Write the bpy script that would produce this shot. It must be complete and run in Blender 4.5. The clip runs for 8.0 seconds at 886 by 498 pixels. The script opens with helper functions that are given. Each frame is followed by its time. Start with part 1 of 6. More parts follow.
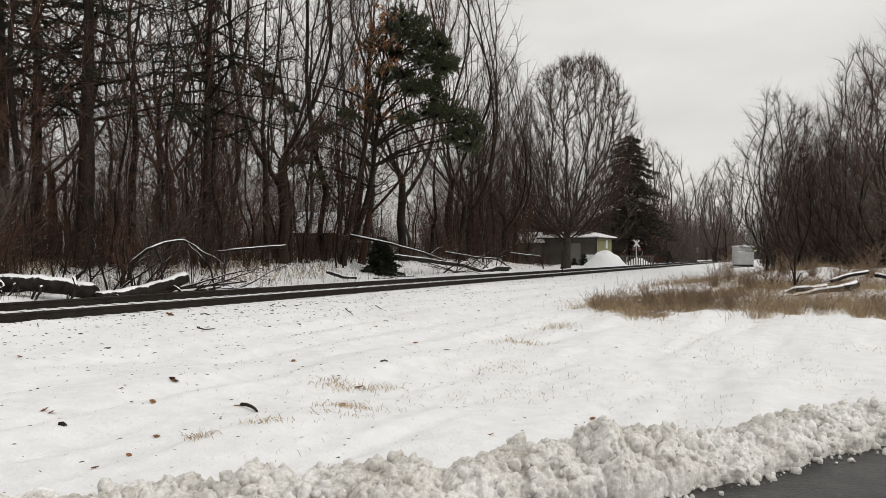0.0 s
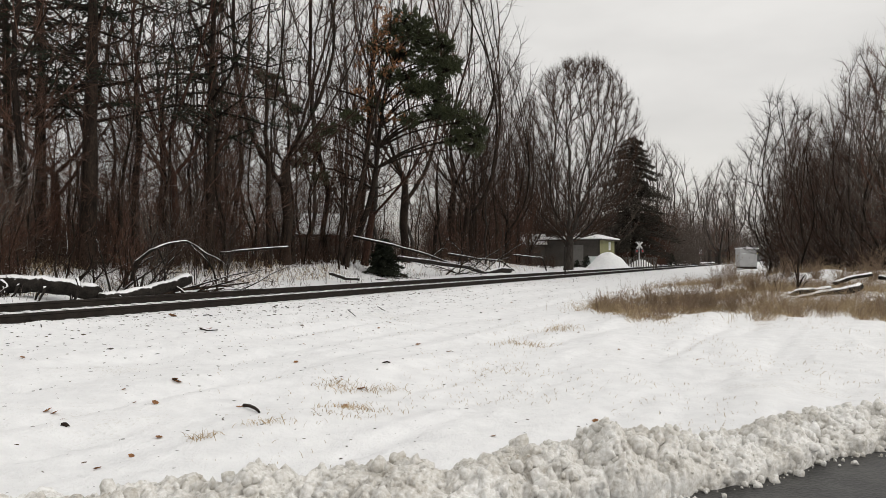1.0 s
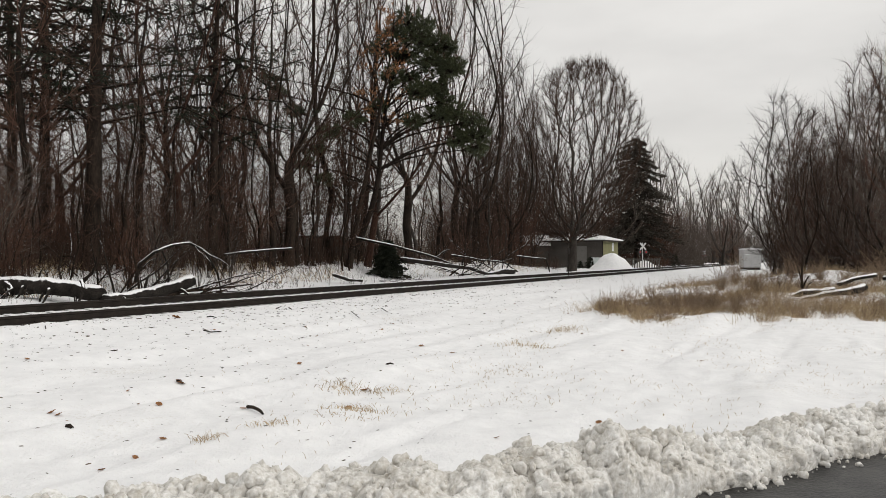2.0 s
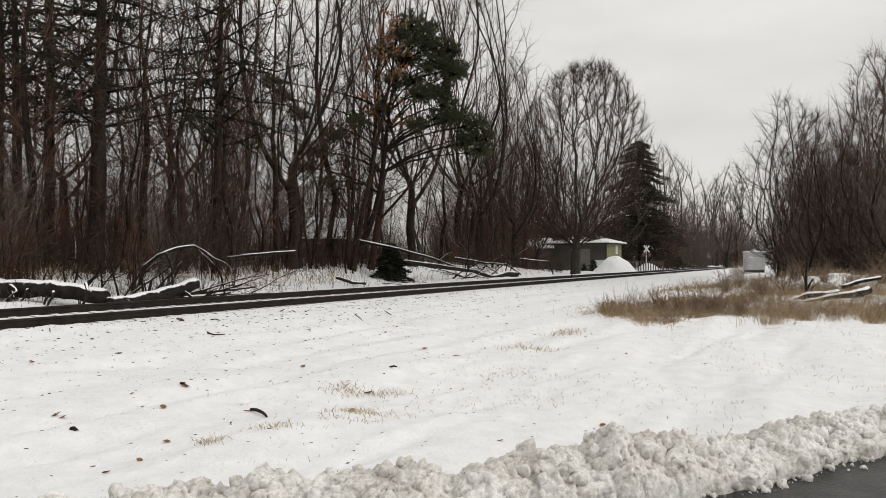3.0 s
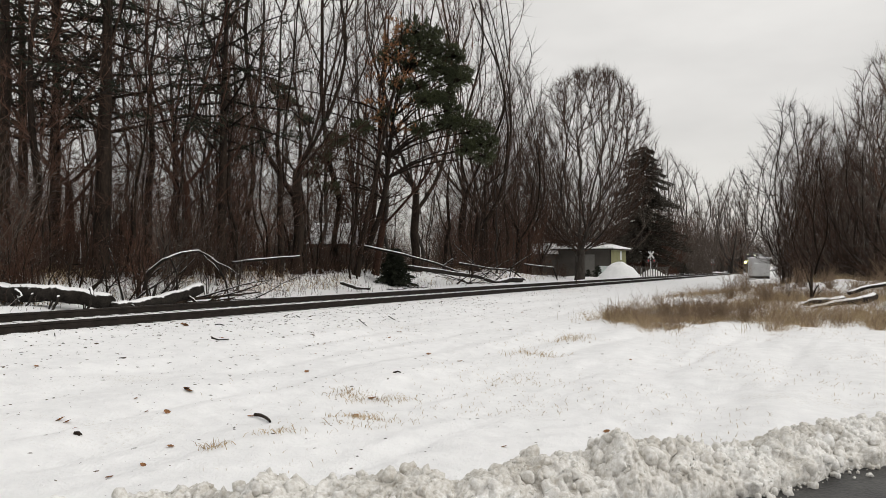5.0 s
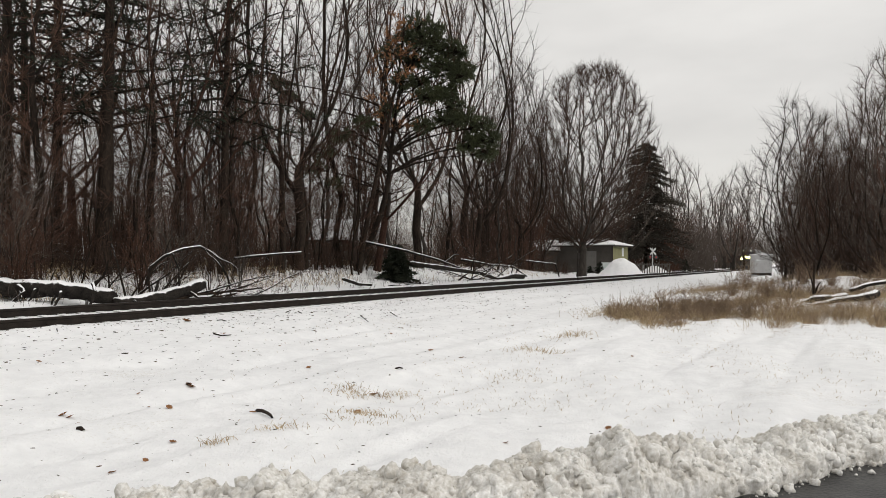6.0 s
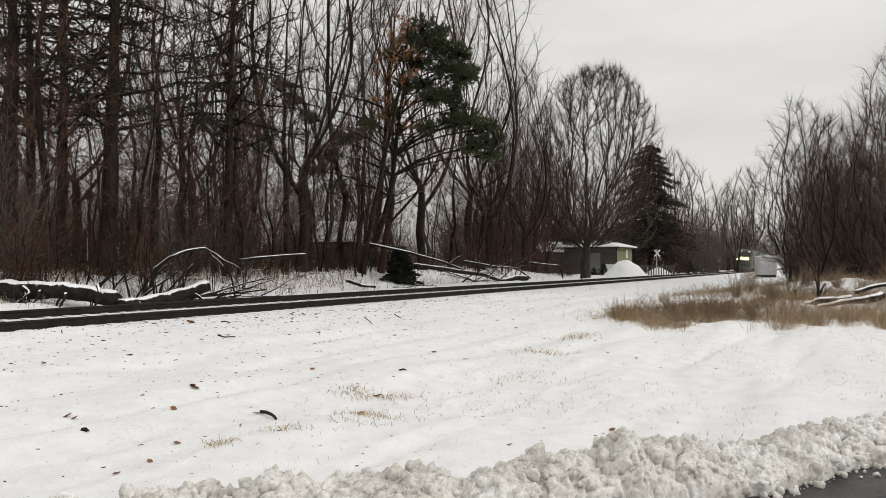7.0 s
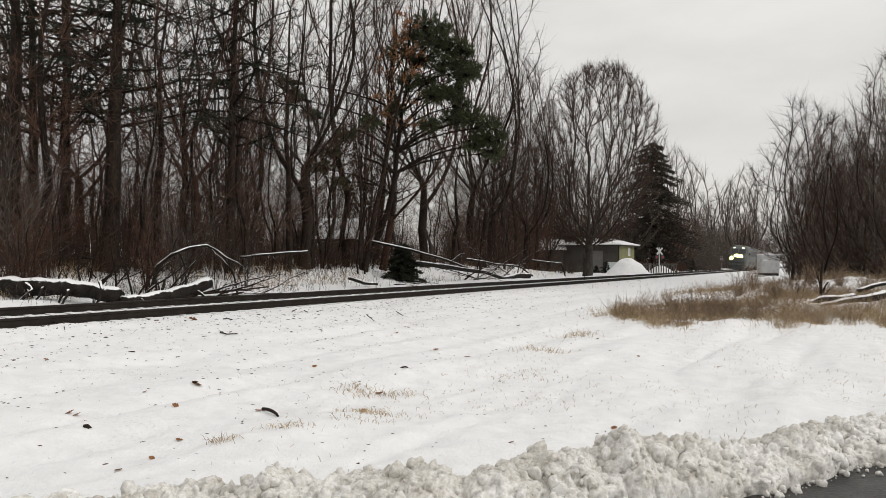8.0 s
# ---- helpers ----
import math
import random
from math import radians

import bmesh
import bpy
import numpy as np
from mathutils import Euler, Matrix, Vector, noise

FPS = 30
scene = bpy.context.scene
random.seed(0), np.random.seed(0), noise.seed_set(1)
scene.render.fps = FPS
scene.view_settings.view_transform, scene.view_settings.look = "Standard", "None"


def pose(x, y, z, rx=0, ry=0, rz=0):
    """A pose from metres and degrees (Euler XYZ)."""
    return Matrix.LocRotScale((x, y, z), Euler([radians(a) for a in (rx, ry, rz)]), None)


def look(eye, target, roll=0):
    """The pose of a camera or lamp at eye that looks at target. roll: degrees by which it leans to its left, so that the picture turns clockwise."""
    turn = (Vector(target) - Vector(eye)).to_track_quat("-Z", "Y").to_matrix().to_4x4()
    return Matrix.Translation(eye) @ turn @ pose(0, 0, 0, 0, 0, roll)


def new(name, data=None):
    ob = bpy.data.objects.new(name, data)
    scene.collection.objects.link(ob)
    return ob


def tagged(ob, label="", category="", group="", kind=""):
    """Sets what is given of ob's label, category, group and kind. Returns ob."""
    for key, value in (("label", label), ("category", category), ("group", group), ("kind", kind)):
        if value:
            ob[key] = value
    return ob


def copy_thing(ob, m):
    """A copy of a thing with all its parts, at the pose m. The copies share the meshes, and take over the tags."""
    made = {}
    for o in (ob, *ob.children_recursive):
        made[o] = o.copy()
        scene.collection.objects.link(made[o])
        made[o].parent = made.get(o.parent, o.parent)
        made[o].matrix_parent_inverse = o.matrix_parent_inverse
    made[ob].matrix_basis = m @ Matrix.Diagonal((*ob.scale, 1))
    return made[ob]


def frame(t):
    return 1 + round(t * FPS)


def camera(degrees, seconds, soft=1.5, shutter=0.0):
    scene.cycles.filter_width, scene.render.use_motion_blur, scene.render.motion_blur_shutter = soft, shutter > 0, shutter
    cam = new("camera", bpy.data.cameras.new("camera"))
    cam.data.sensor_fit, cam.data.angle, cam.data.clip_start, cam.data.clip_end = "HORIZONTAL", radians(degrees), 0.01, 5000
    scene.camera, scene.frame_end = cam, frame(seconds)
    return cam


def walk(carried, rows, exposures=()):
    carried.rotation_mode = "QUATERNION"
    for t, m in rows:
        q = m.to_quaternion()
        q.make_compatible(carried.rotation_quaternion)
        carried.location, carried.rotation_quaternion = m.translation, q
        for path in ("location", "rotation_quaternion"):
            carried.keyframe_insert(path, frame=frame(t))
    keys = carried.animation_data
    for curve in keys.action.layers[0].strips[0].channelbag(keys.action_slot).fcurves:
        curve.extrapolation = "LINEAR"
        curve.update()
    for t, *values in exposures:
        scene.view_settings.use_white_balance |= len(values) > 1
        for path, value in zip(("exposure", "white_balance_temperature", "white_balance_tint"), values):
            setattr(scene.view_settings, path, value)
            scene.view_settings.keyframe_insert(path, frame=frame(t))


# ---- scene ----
# seconds, x, y, z, turn to the left, tilt up, roll (degrees)
PATH = [
    (0.0, 0.000, 0.000, 1.600, 0.000, 0.483, 0.000),
    (0.5, 0.002, 0.001, 1.598, 0.090, 0.494, 0.015),
    (1.0, 0.002, 0.002, 1.598, 0.214, 0.608, 0.080),
    (1.5, 0.004, 0.001, 1.600, 0.329, 0.676, 0.033),
    (3.0, 0.002, -0.009, 1.602, 0.730, 0.914, -0.003),
    (3.5, 0.004, -0.009, 1.602, 0.800, 1.188, -0.101),
    (4.0, 0.001, -0.007, 1.601, 0.869, 1.391, -0.079),
    (4.5, 0.005, -0.007, 1.601, 0.984, 1.443, 0.033),
    (6.0, 0.001, -0.006, 1.602, 1.193, 1.046, 0.214),
    (6.5, 0.006, -0.010, 1.600, 1.397, 1.149, 0.241),
    (7.0, 0.001, -0.009, 1.600, 1.489, 1.186, 0.225),
    (7.5, 0.004, -0.006, 1.599, 1.607, 1.106, 0.291),
    (8.0, 0.003, -0.003, 1.601, 1.663, 0.994, 0.343),
]
cam = camera(62.0, 8.0, soft=0.65)
walk(cam, [(t, pose(x, y, z, 0, 0, turn) @ pose(0, 0, 0, 90 + tilt) @ pose(0, 0, 0, 0, 0, roll))
           for t, x, y, z, turn, tilt, roll in PATH], exposures=((0.0, 0.0), (8.0, 0.0)))

# ---- sky and light: an overcast winter day ----
world = bpy.data.worlds.new("overcast_sky")
scene.world = world
world.use_nodes = True
wn, wl = world.node_tree.nodes, world.node_tree.links
wn.clear()
w_out, w_bg = wn.new("ShaderNodeOutputWorld"), wn.new("ShaderNodeBackground")
w_geo = wn.new("ShaderNodeTexCoord")
w_sep = wn.new("ShaderNodeSeparateXYZ")
wl.new(w_geo.outputs["Generated"], w_sep.inputs[0])
w_ramp = wn.new("ShaderNodeValToRGB")                  # brighter towards the zenith
w_ramp.color_ramp.elements[0].position, w_ramp.color_ramp.elements[0].color = 0.0, (0.68, 0.655, 0.62, 1)
w_ramp.color_ramp.elements[1].position, w_ramp.color_ramp.elements[1].color = 1.0, (1.0, 0.98, 0.94, 1)
for p, c in ((0.22, (0.735, 0.712, 0.68, 1)), (0.45, (0.79, 0.77, 0.735, 1))):
    w_ramp.color_ramp.elements.new(p).color = c
wl.new(w_sep.outputs["Z"], w_ramp.inputs[0])
w_map = wn.new("ShaderNodeMapping")
w_map.inputs["Scale"].default_value = (1.2, 1.2, 3.6)
wl.new(w_geo.outputs["Generated"], w_map.inputs[0])
w_noise = wn.new("ShaderNodeTexNoise")
w_noise.inputs["Scale"].default_value, w_noise.inputs["Detail"].default_value = 2.2, 5
wl.new(w_map.outputs[0], w_noise.inputs["Vector"])
w_cloud = wn.new("ShaderNodeMapRange")
w_cloud.inputs[1].default_value, w_cloud.inputs[2].default_value = 0.3, 0.7
w_cloud.inputs[3].default_value, w_cloud.inputs[4].default_value = 0.87, 1.12
wl.new(w_noise.outputs[0], w_cloud.inputs[0])
w_mul = wn.new("ShaderNodeVectorMath")
w_mul.operation = "MULTIPLY"
wl.new(w_ramp.outputs[0], w_mul.inputs[0])
wl.new(w_cloud.outputs[0], w_mul.inputs[1])
w_sky = wn.new("ShaderNodeTexSky")
w_sky.sky_type, w_sky.sun_disc = "NISHITA", False
w_sky.sun_elevation, w_sky.sun_rotation = radians(27), radians(112)
w_add = wn.new("ShaderNodeVectorMath")
w_add.operation = "MULTIPLY_ADD"                        # a little of the clear sky's blue through the cloud
w_add.inputs[1].default_value = (0.01, 0.01, 0.01)
wl.new(w_sky.outputs[0], w_add.inputs[0])
wl.new(w_mul.outputs[0], w_add.inputs[2])
wl.new(w_add.outputs[0], w_bg.inputs[0])
w_bg.inputs[1].default_value = 1.0
wl.new(w_bg.outputs[0], w_out.inputs[0])

sun = new("sun", bpy.data.lights.new("sun", "SUN"))
sun.data.energy, sun.data.angle, sun.data.color = 1.05, radians(18), (1.0, 0.97, 0.92)
sun.matrix_world = look((34, -14, 19), (0, 0, 0))

# ---- materials ----
def material(name):
    m = bpy.data.materials.new(name)
    m.use_nodes = True
    return m, m.node_tree.nodes, m.node_tree.links, m.node_tree.nodes["Principled BSDF"]


def ramp_node(nodes, stops):
    r = nodes.new("ShaderNodeValToRGB")
    e = r.color_ramp.elements
    for k, (p, c) in enumerate(stops):
        (e[k] if k < 2 else e.new(p)).position = p
        for q in e:
            if abs(q.position - p) < 1e-6:
                q.color = (*c, 1)
    return r


def noise_node(nodes, links, scale, detail=4, vector=None, rough=0.55):
    n = nodes.new("ShaderNodeTexNoise")
    n.inputs["Scale"].default_value, n.inputs["Detail"].default_value, n.inputs["Roughness"].default_value = scale, detail, rough
    if vector:
        links.new(vector, n.inputs["Vector"])
    return n


def rough_mat(name, dark, light, scale=6.0, rough=0.8, bump=0.3, fine=40.0, stretch=(1, 1, 1), metal=0.0, snow=0.0, spread=0.0, mid=0.5, shine=0.3):
    """Two colours mixed at two scales, with relief; snow: how much of the upward faces it covers; spread: brightness from copy to copy."""
    m, n, l, b = material(name)
    co = n.new("ShaderNodeTexCoord")
    mp = n.new("ShaderNodeMapping")
    mp.inputs["Scale"].default_value = stretch
    l.new(co.outputs["Object"], mp.inputs[0])
    big, small = noise_node(n, l, scale, 4, mp.outputs[0]), noise_node(n, l, fine, 3, mp.outputs[0])
    mix = n.new("ShaderNodeMath")
    mix.operation = "MULTIPLY_ADD"
    mix.inputs[1].default_value = 0.45
    l.new(small.outputs[0], mix.inputs[0])
    sub = n.new("ShaderNodeMath")
    sub.operation = "MULTIPLY"
    sub.inputs[1].default_value = 0.55
    l.new(big.outputs[0], sub.inputs[0])
    l.new(sub.outputs[0], mix.inputs[2])
    cr = ramp_node(n, ((mid - 0.16, dark), (mid + 0.16, light)))
    l.new(mix.outputs[0], cr.inputs[0])
    colour = cr.outputs[0]
    if spread:
        info = n.new("ShaderNodeObjectInfo")
        hsv = n.new("ShaderNodeHueSaturation")
        mr = n.new("ShaderNodeMapRange")
        mr.inputs[3].default_value, mr.inputs[4].default_value = 1 - spread, 1 + spread
        l.new(info.outputs["Random"], mr.inputs[0])
        l.new(mr.outputs[0], hsv.inputs["Value"])
        l.new(colour, hsv.inputs["Color"])
        colour = hsv.outputs[0]
    if snow:
        geo = n.new("ShaderNodeNewGeometry")
        sep = n.new("ShaderNodeSeparateXYZ")
        l.new(geo.outputs["Normal"], sep.inputs[0])
        add = n.new("ShaderNodeMath")
        add.operation = "MULTIPLY_ADD"
        add.inputs[1].default_value = 0.8
        l.new(big.outputs[0], add.inputs[0])
        l.new(sep.outputs["Z"], add.inputs[2])
        st = n.new("ShaderNodeMapRange")
        st.inputs[1].default_value, st.inputs[2].default_value = 1.5 - snow, 1.62 - snow
        l.new(add.outputs[0], st.inputs[0])
        mx = n.new("ShaderNodeMix")
        mx.data_type = "RGBA"
        l.new(st.outputs[0], mx.inputs["Factor"])
        l.new(colour, mx.inputs["A"])
        mx.inputs["B"].default_value = (0.82, 0.82, 0.83, 1)
        colour = mx.outputs["Result"]
    l.new(colour, b.inputs["Base Color"])
    b.inputs["Roughness"].default_value, b.inputs["Metallic"].default_value = rough, metal
    b.inputs["Specular IOR Level"].default_value = shine if rough > 0.55 else 0.5
    if bump:
        bp = n.new("ShaderNodeBump")
        bp.inputs["Strength"].default_value, bp.inputs["Distance"].default_value = bump, 0.02
        l.new(mix.outputs[0], bp.inputs["Height"])
        l.new(bp.outputs[0], b.inputs["Normal"])
    return m


def glow_mat(name, colour, strength):
    m, n, l, b = material(name)
    b.inputs["Base Color"].default_value = (*colour, 1)
    b.inputs["Emission Color"].default_value, b.inputs["Emission Strength"].default_value = (*colour, 1), strength
    return m


def snow_ground_mat():
    m, n, l, b = material("snow_on_grass")
    co = n.new("ShaderNodeTexCoord")
    big = noise_node(n, l, 0.35, 5, co.outputs["Object"])
    mid = noise_node(n, l, 3.0, 6, co.outputs["Object"], 0.65)
    fine = noise_node(n, l, 28.0, 4, co.outputs["Object"], 0.7)
    base = ramp_node(n, ((0.25, (0.76, 0.76, 0.77)), (0.7, (0.88, 0.88, 0.885))))
    l.new(mid.outputs[0], base.inputs[0])
    # thin snow where blades and earth show through
    a = n.new("ShaderNodeMath")
    a.operation = "MULTIPLY"
    l.new(big.outputs[0], a.inputs[0])
    l.new(fine.outputs[0], a.inputs[1])
    thin = n.new("ShaderNodeMapRange")
    thin.inputs[1].default_value, thin.inputs[2].default_value = 0.34, 0.47
    thin.inputs[4].default_value = 0.55
    l.new(a.outputs[0], thin.inputs[0])
    mx = n.new("ShaderNodeMix")
    mx.data_type = "RGBA"
    l.new(thin.outputs[0], mx.inputs["Factor"])
    l.new(base.outputs[0], mx.inputs["A"])
    mx.inputs["B"].default_value = (0.42, 0.37, 0.28, 1)
    l.new(mx.outputs["Result"], b.inputs["Base Color"])
    b.inputs["Roughness"].default_value = 0.75
    b.inputs["Specular IOR Level"].default_value = 0.25
    sm = n.new("ShaderNodeMath")
    sm.operation = "MULTIPLY_ADD"
    sm.inputs[1].default_value = 0.35
    l.new(fine.outputs[0], sm.inputs[0])
    l.new(mid.outputs[0], sm.inputs[2])
    bp = n.new("ShaderNodeBump")
    bp.inputs["Strength"].default_value, bp.inputs["Distance"].default_value = 0.8, 0.06
    l.new(sm.outputs[0], bp.inputs["Height"])
    l.new(bp.outputs[0], b.inputs["Normal"])
    return m


SNOW_GROUND = snow_ground_mat()
SNOW = rough_mat("packed_snow", (0.74, 0.74, 0.75), (0.88, 0.88, 0.88), 4.0, 0.7, 0.5, 30.0)
DIRTY_SNOW = rough_mat("ploughed_snow", (0.36, 0.325, 0.27), (0.86, 0.855, 0.84), 1.9, 0.6, 1.0, 36.0, mid=0.485)
ASPHALT = rough_mat("wet_asphalt", (0.010, 0.010, 0.010), (0.075, 0.072, 0.068), 3.0, 0.5, 1.0, 34.0, mid=0.58)
BARK = rough_mat("dark_bark", (0.006, 0.0048, 0.004), (0.036, 0.026, 0.0195), 5.0, 0.9, 0.6, 30.0, (1, 1, 0.25), spread=0.35, shine=0.1)
BARK_RED = rough_mat("reddish_bark", (0.018, 0.010, 0.008), (0.075, 0.04, 0.028), 5.0, 0.9, 0.6, 30.0, (1, 1, 0.3), spread=0.2, shine=0.1)
BARK_GREY = rough_mat("grey_bark", (0.020, 0.017, 0.015), (0.075, 0.065, 0.056), 5.0, 0.9, 0.5, 30.0, (1, 1, 0.3), spread=0.25, shine=0.1)
TWIG = rough_mat("brown_twigs", (0.019, 0.0118, 0.0086), (0.072, 0.045, 0.033), 3.0, 0.9, 0.0, 20.0, spread=0.4, snow=0.1, shine=0.1)
TWIG_RED = rough_mat("russet_twigs", (0.037, 0.020, 0.0145), (0.125, 0.069, 0.048), 3.0, 0.9, 0.0, 20.0, spread=0.3, snow=0.12, shine=0.1)
# pale snowy twigs; on the far growth this paleness stands in for haze
TWIG_GREY = rough_mat("pale_and_hazed_twigs", (0.045, 0.036, 0.031), (0.13, 0.105, 0.088), 3.0, 0.9, 0.0, 20.0, spread=0.25, snow=0.14, shine=0.1)
SNOWY_BARK = rough_mat("snow_capped_bark", (0.006, 0.0055, 0.005), (0.034, 0.029, 0.025), 6.0, 0.9, 0.6, 30.0, snow=0.52, shine=0.1)
SNOWY_TWIG = rough_mat("snow_lined_bark", (0.006, 0.0055, 0.005), (0.034, 0.029, 0.025), 6.0, 0.9, 0.4, 30.0, snow=0.68, shine=0.1)
NEEDLE = rough_mat("pine_needles", (0.014, 0.019, 0.009), (0.070, 0.077, 0.034), 1.6, 0.75, 0.0, 15.0)
NEEDLE_DARK = rough_mat("dark_spruce_needles", (0.009, 0.012, 0.008), (0.034, 0.038, 0.026), 2.0, 0.9, 0.0, 15.0, shine=0.1)
NEEDLE_BROWN = rough_mat("faded_spruce_needles", (0.028, 0.026, 0.021), (0.075, 0.064, 0.052), 1.0, 0.9, 0.0, 12.0, shine=0.1)
DEAD_LEAF = rough_mat("dead_brown_leaves", (0.10, 0.045, 0.02), (0.30, 0.14, 0.055), 3.0, 0.8, 0.0, 20.0)
DRY_GRASS = rough_mat("dry_grass", (0.24, 0.17, 0.095), (0.54, 0.42, 0.26), 2.0, 0.85, 0.0, 10.0)
BROWN_STALK = rough_mat("brown_stalks", (0.10, 0.068, 0.045), (0.30, 0.215, 0.145), 2.0, 0.9, 0.0, 10.0)
STEEL = rough_mat("rusty_rail_steel", (0.010, 0.008, 0.007), (0.030, 0.024, 0.020), 4.0, 0.8, 0.2, 50.0, shine=0.15)
RAIL_TOP = rough_mat("worn_rail_head", (0.03, 0.028, 0.026), (0.07, 0.066, 0.062), 4.0, 0.6, 0.1, 50.0)
TIE_WOOD = rough_mat("creosoted_wood", (0.015, 0.013, 0.011), (0.06, 0.05, 0.042), 6.0, 0.9, 0.4, 40.0)
GREY_PAINT = rough_mat("grey_painted_metal", (0.42, 0.42, 0.42), (0.55, 0.55, 0.545), 1.2, 0.5, 0.05, 20.0)
SIDING = rough_mat("weathered_siding", (0.052, 0.046, 0.040), (0.10, 0.09, 0.079), 0.8, 0.8, 0.1, 12.0)
GREEN_SIDING = rough_mat("yellow_green_siding", (0.15, 0.15, 0.075), (0.27, 0.26, 0.14), 0.8, 0.8, 0.1, 12.0)
PANEL = rough_mat("dull_door_panel", (0.13, 0.125, 0.115), (0.2, 0.19, 0.175), 1.0, 0.7, 0.05, 12.0)
TRAIN_GREY = rough_mat("grey_coach_paint", (0.050, 0.056, 0.050), (0.095, 0.102, 0.092), 0.7, 0.45, 0.03, 10.0)
TRAIN_DARK = rough_mat("charcoal_paint", (0.02, 0.021, 0.023), (0.06, 0.06, 0.062), 1.0, 0.5, 0.03, 10.0)
TRAIN_RED = rough_mat("dull_red_paint", (0.22, 0.03, 0.025), (0.33, 0.05, 0.04), 1.0, 0.45, 0.03, 10.0)
BLACK_GLASS = rough_mat("dark_glass", (0.01, 0.011, 0.012), (0.02, 0.021, 0.022), 1.0, 0.28, 0.0, 10.0)
WHITE_PAINT = rough_mat("white_paint", (0.60, 0.68, 0.67), (0.8, 0.8, 0.79), 2.0, 0.6, 0.05, 20.0)
RED_LENS = rough_mat("red_lens", (0.3, 0.02, 0.02), (0.42, 0.03, 0.03), 2.0, 0.3, 0.0, 20.0)
LAMP_GLOW = glow_mat("lit_headlamp", (1.0, 0.97, 0.34), 4.5)
MARKER_GLOW = glow_mat("lit_marker_lamp", (0.95, 1.0, 0.75), 2.2)

# ---- mesh helpers ----
def mesh_from(name, verts, faces, mat, smooth=True):
    me = bpy.data.meshes.new(name)
    me.from_pydata([tuple(map(float, v)) for v in verts], [], [tuple(map(int, f)) for f in faces])
    me.materials.append(mat)
    if smooth:
        me.polygons.foreach_set("use_smooth", [True] * len(me.polygons))
    me.update()
    return me


def part(name, bm, mat, parent=None, label=""):
    """A bmesh or a mesh as one object, under parent if given."""
    if isinstance(bm, bmesh.types.BMesh):
        me = bpy.data.meshes.new(name)
        bm.to_mesh(me)
        bm.free()
        me.materials.append(mat)
    else:
        me = bm
    ob = new(name, me)
    if parent:
        ob.parent = parent
    if label:
        ob["label"] = label
    return ob


def box_bm(x0, y0, z0, x1, y1, z1, bevel=0.0, bm=None):
    bm = bm or bmesh.new()
    r = bmesh.ops.create_cube(bm, size=1.0)
    for v in r["verts"]:
        v.co = Vector(((v.co.x + 0.5) * (x1 - x0) + x0, (v.co.y + 0.5) * (y1 - y0) + y0, (v.co.z + 0.5) * (z1 - z0) + z0))
    if bevel:
        es = list({e for v in r["verts"] for e in v.link_edges})
        bmesh.ops.bevel(bm, geom=es, offset=bevel, segments=2, affect="EDGES", profile=0.5)
    return bm


def rod_bm(a, b, r, sides=8, bm=None, r2=None):
    bm = bm or bmesh.new()
    a, b = Vector(a), Vector(b)
    m = Matrix.Translation((a + b) / 2) @ (b - a).to_track_quat("Z", "Y").to_matrix().to_4x4()
    bmesh.ops.create_cone(bm, cap_ends=True, segments=sides, radius1=r, radius2=r if r2 is None else r2, depth=(b - a).length, matrix=m)
    return bm


def prism_bm(outline, y0, y1, bm=None):
    """An outline in x and z, drawn out along y."""
    bm = bm or bmesh.new()
    lo = [bm.verts.new((x, y0, z)) for x, z in outline]
    hi = [bm.verts.new((x, y1, z)) for x, z in outline]
    n = len(outline)
    bm.faces.new(lo)
    bm.faces.new(hi[::-1])
    for i in range(n):
        bm.faces.new((lo[i], hi[i], hi[(i + 1) % n], lo[(i + 1) % n]))
    bmesh.ops.recalc_face_normals(bm, faces=bm.faces)
    return bm


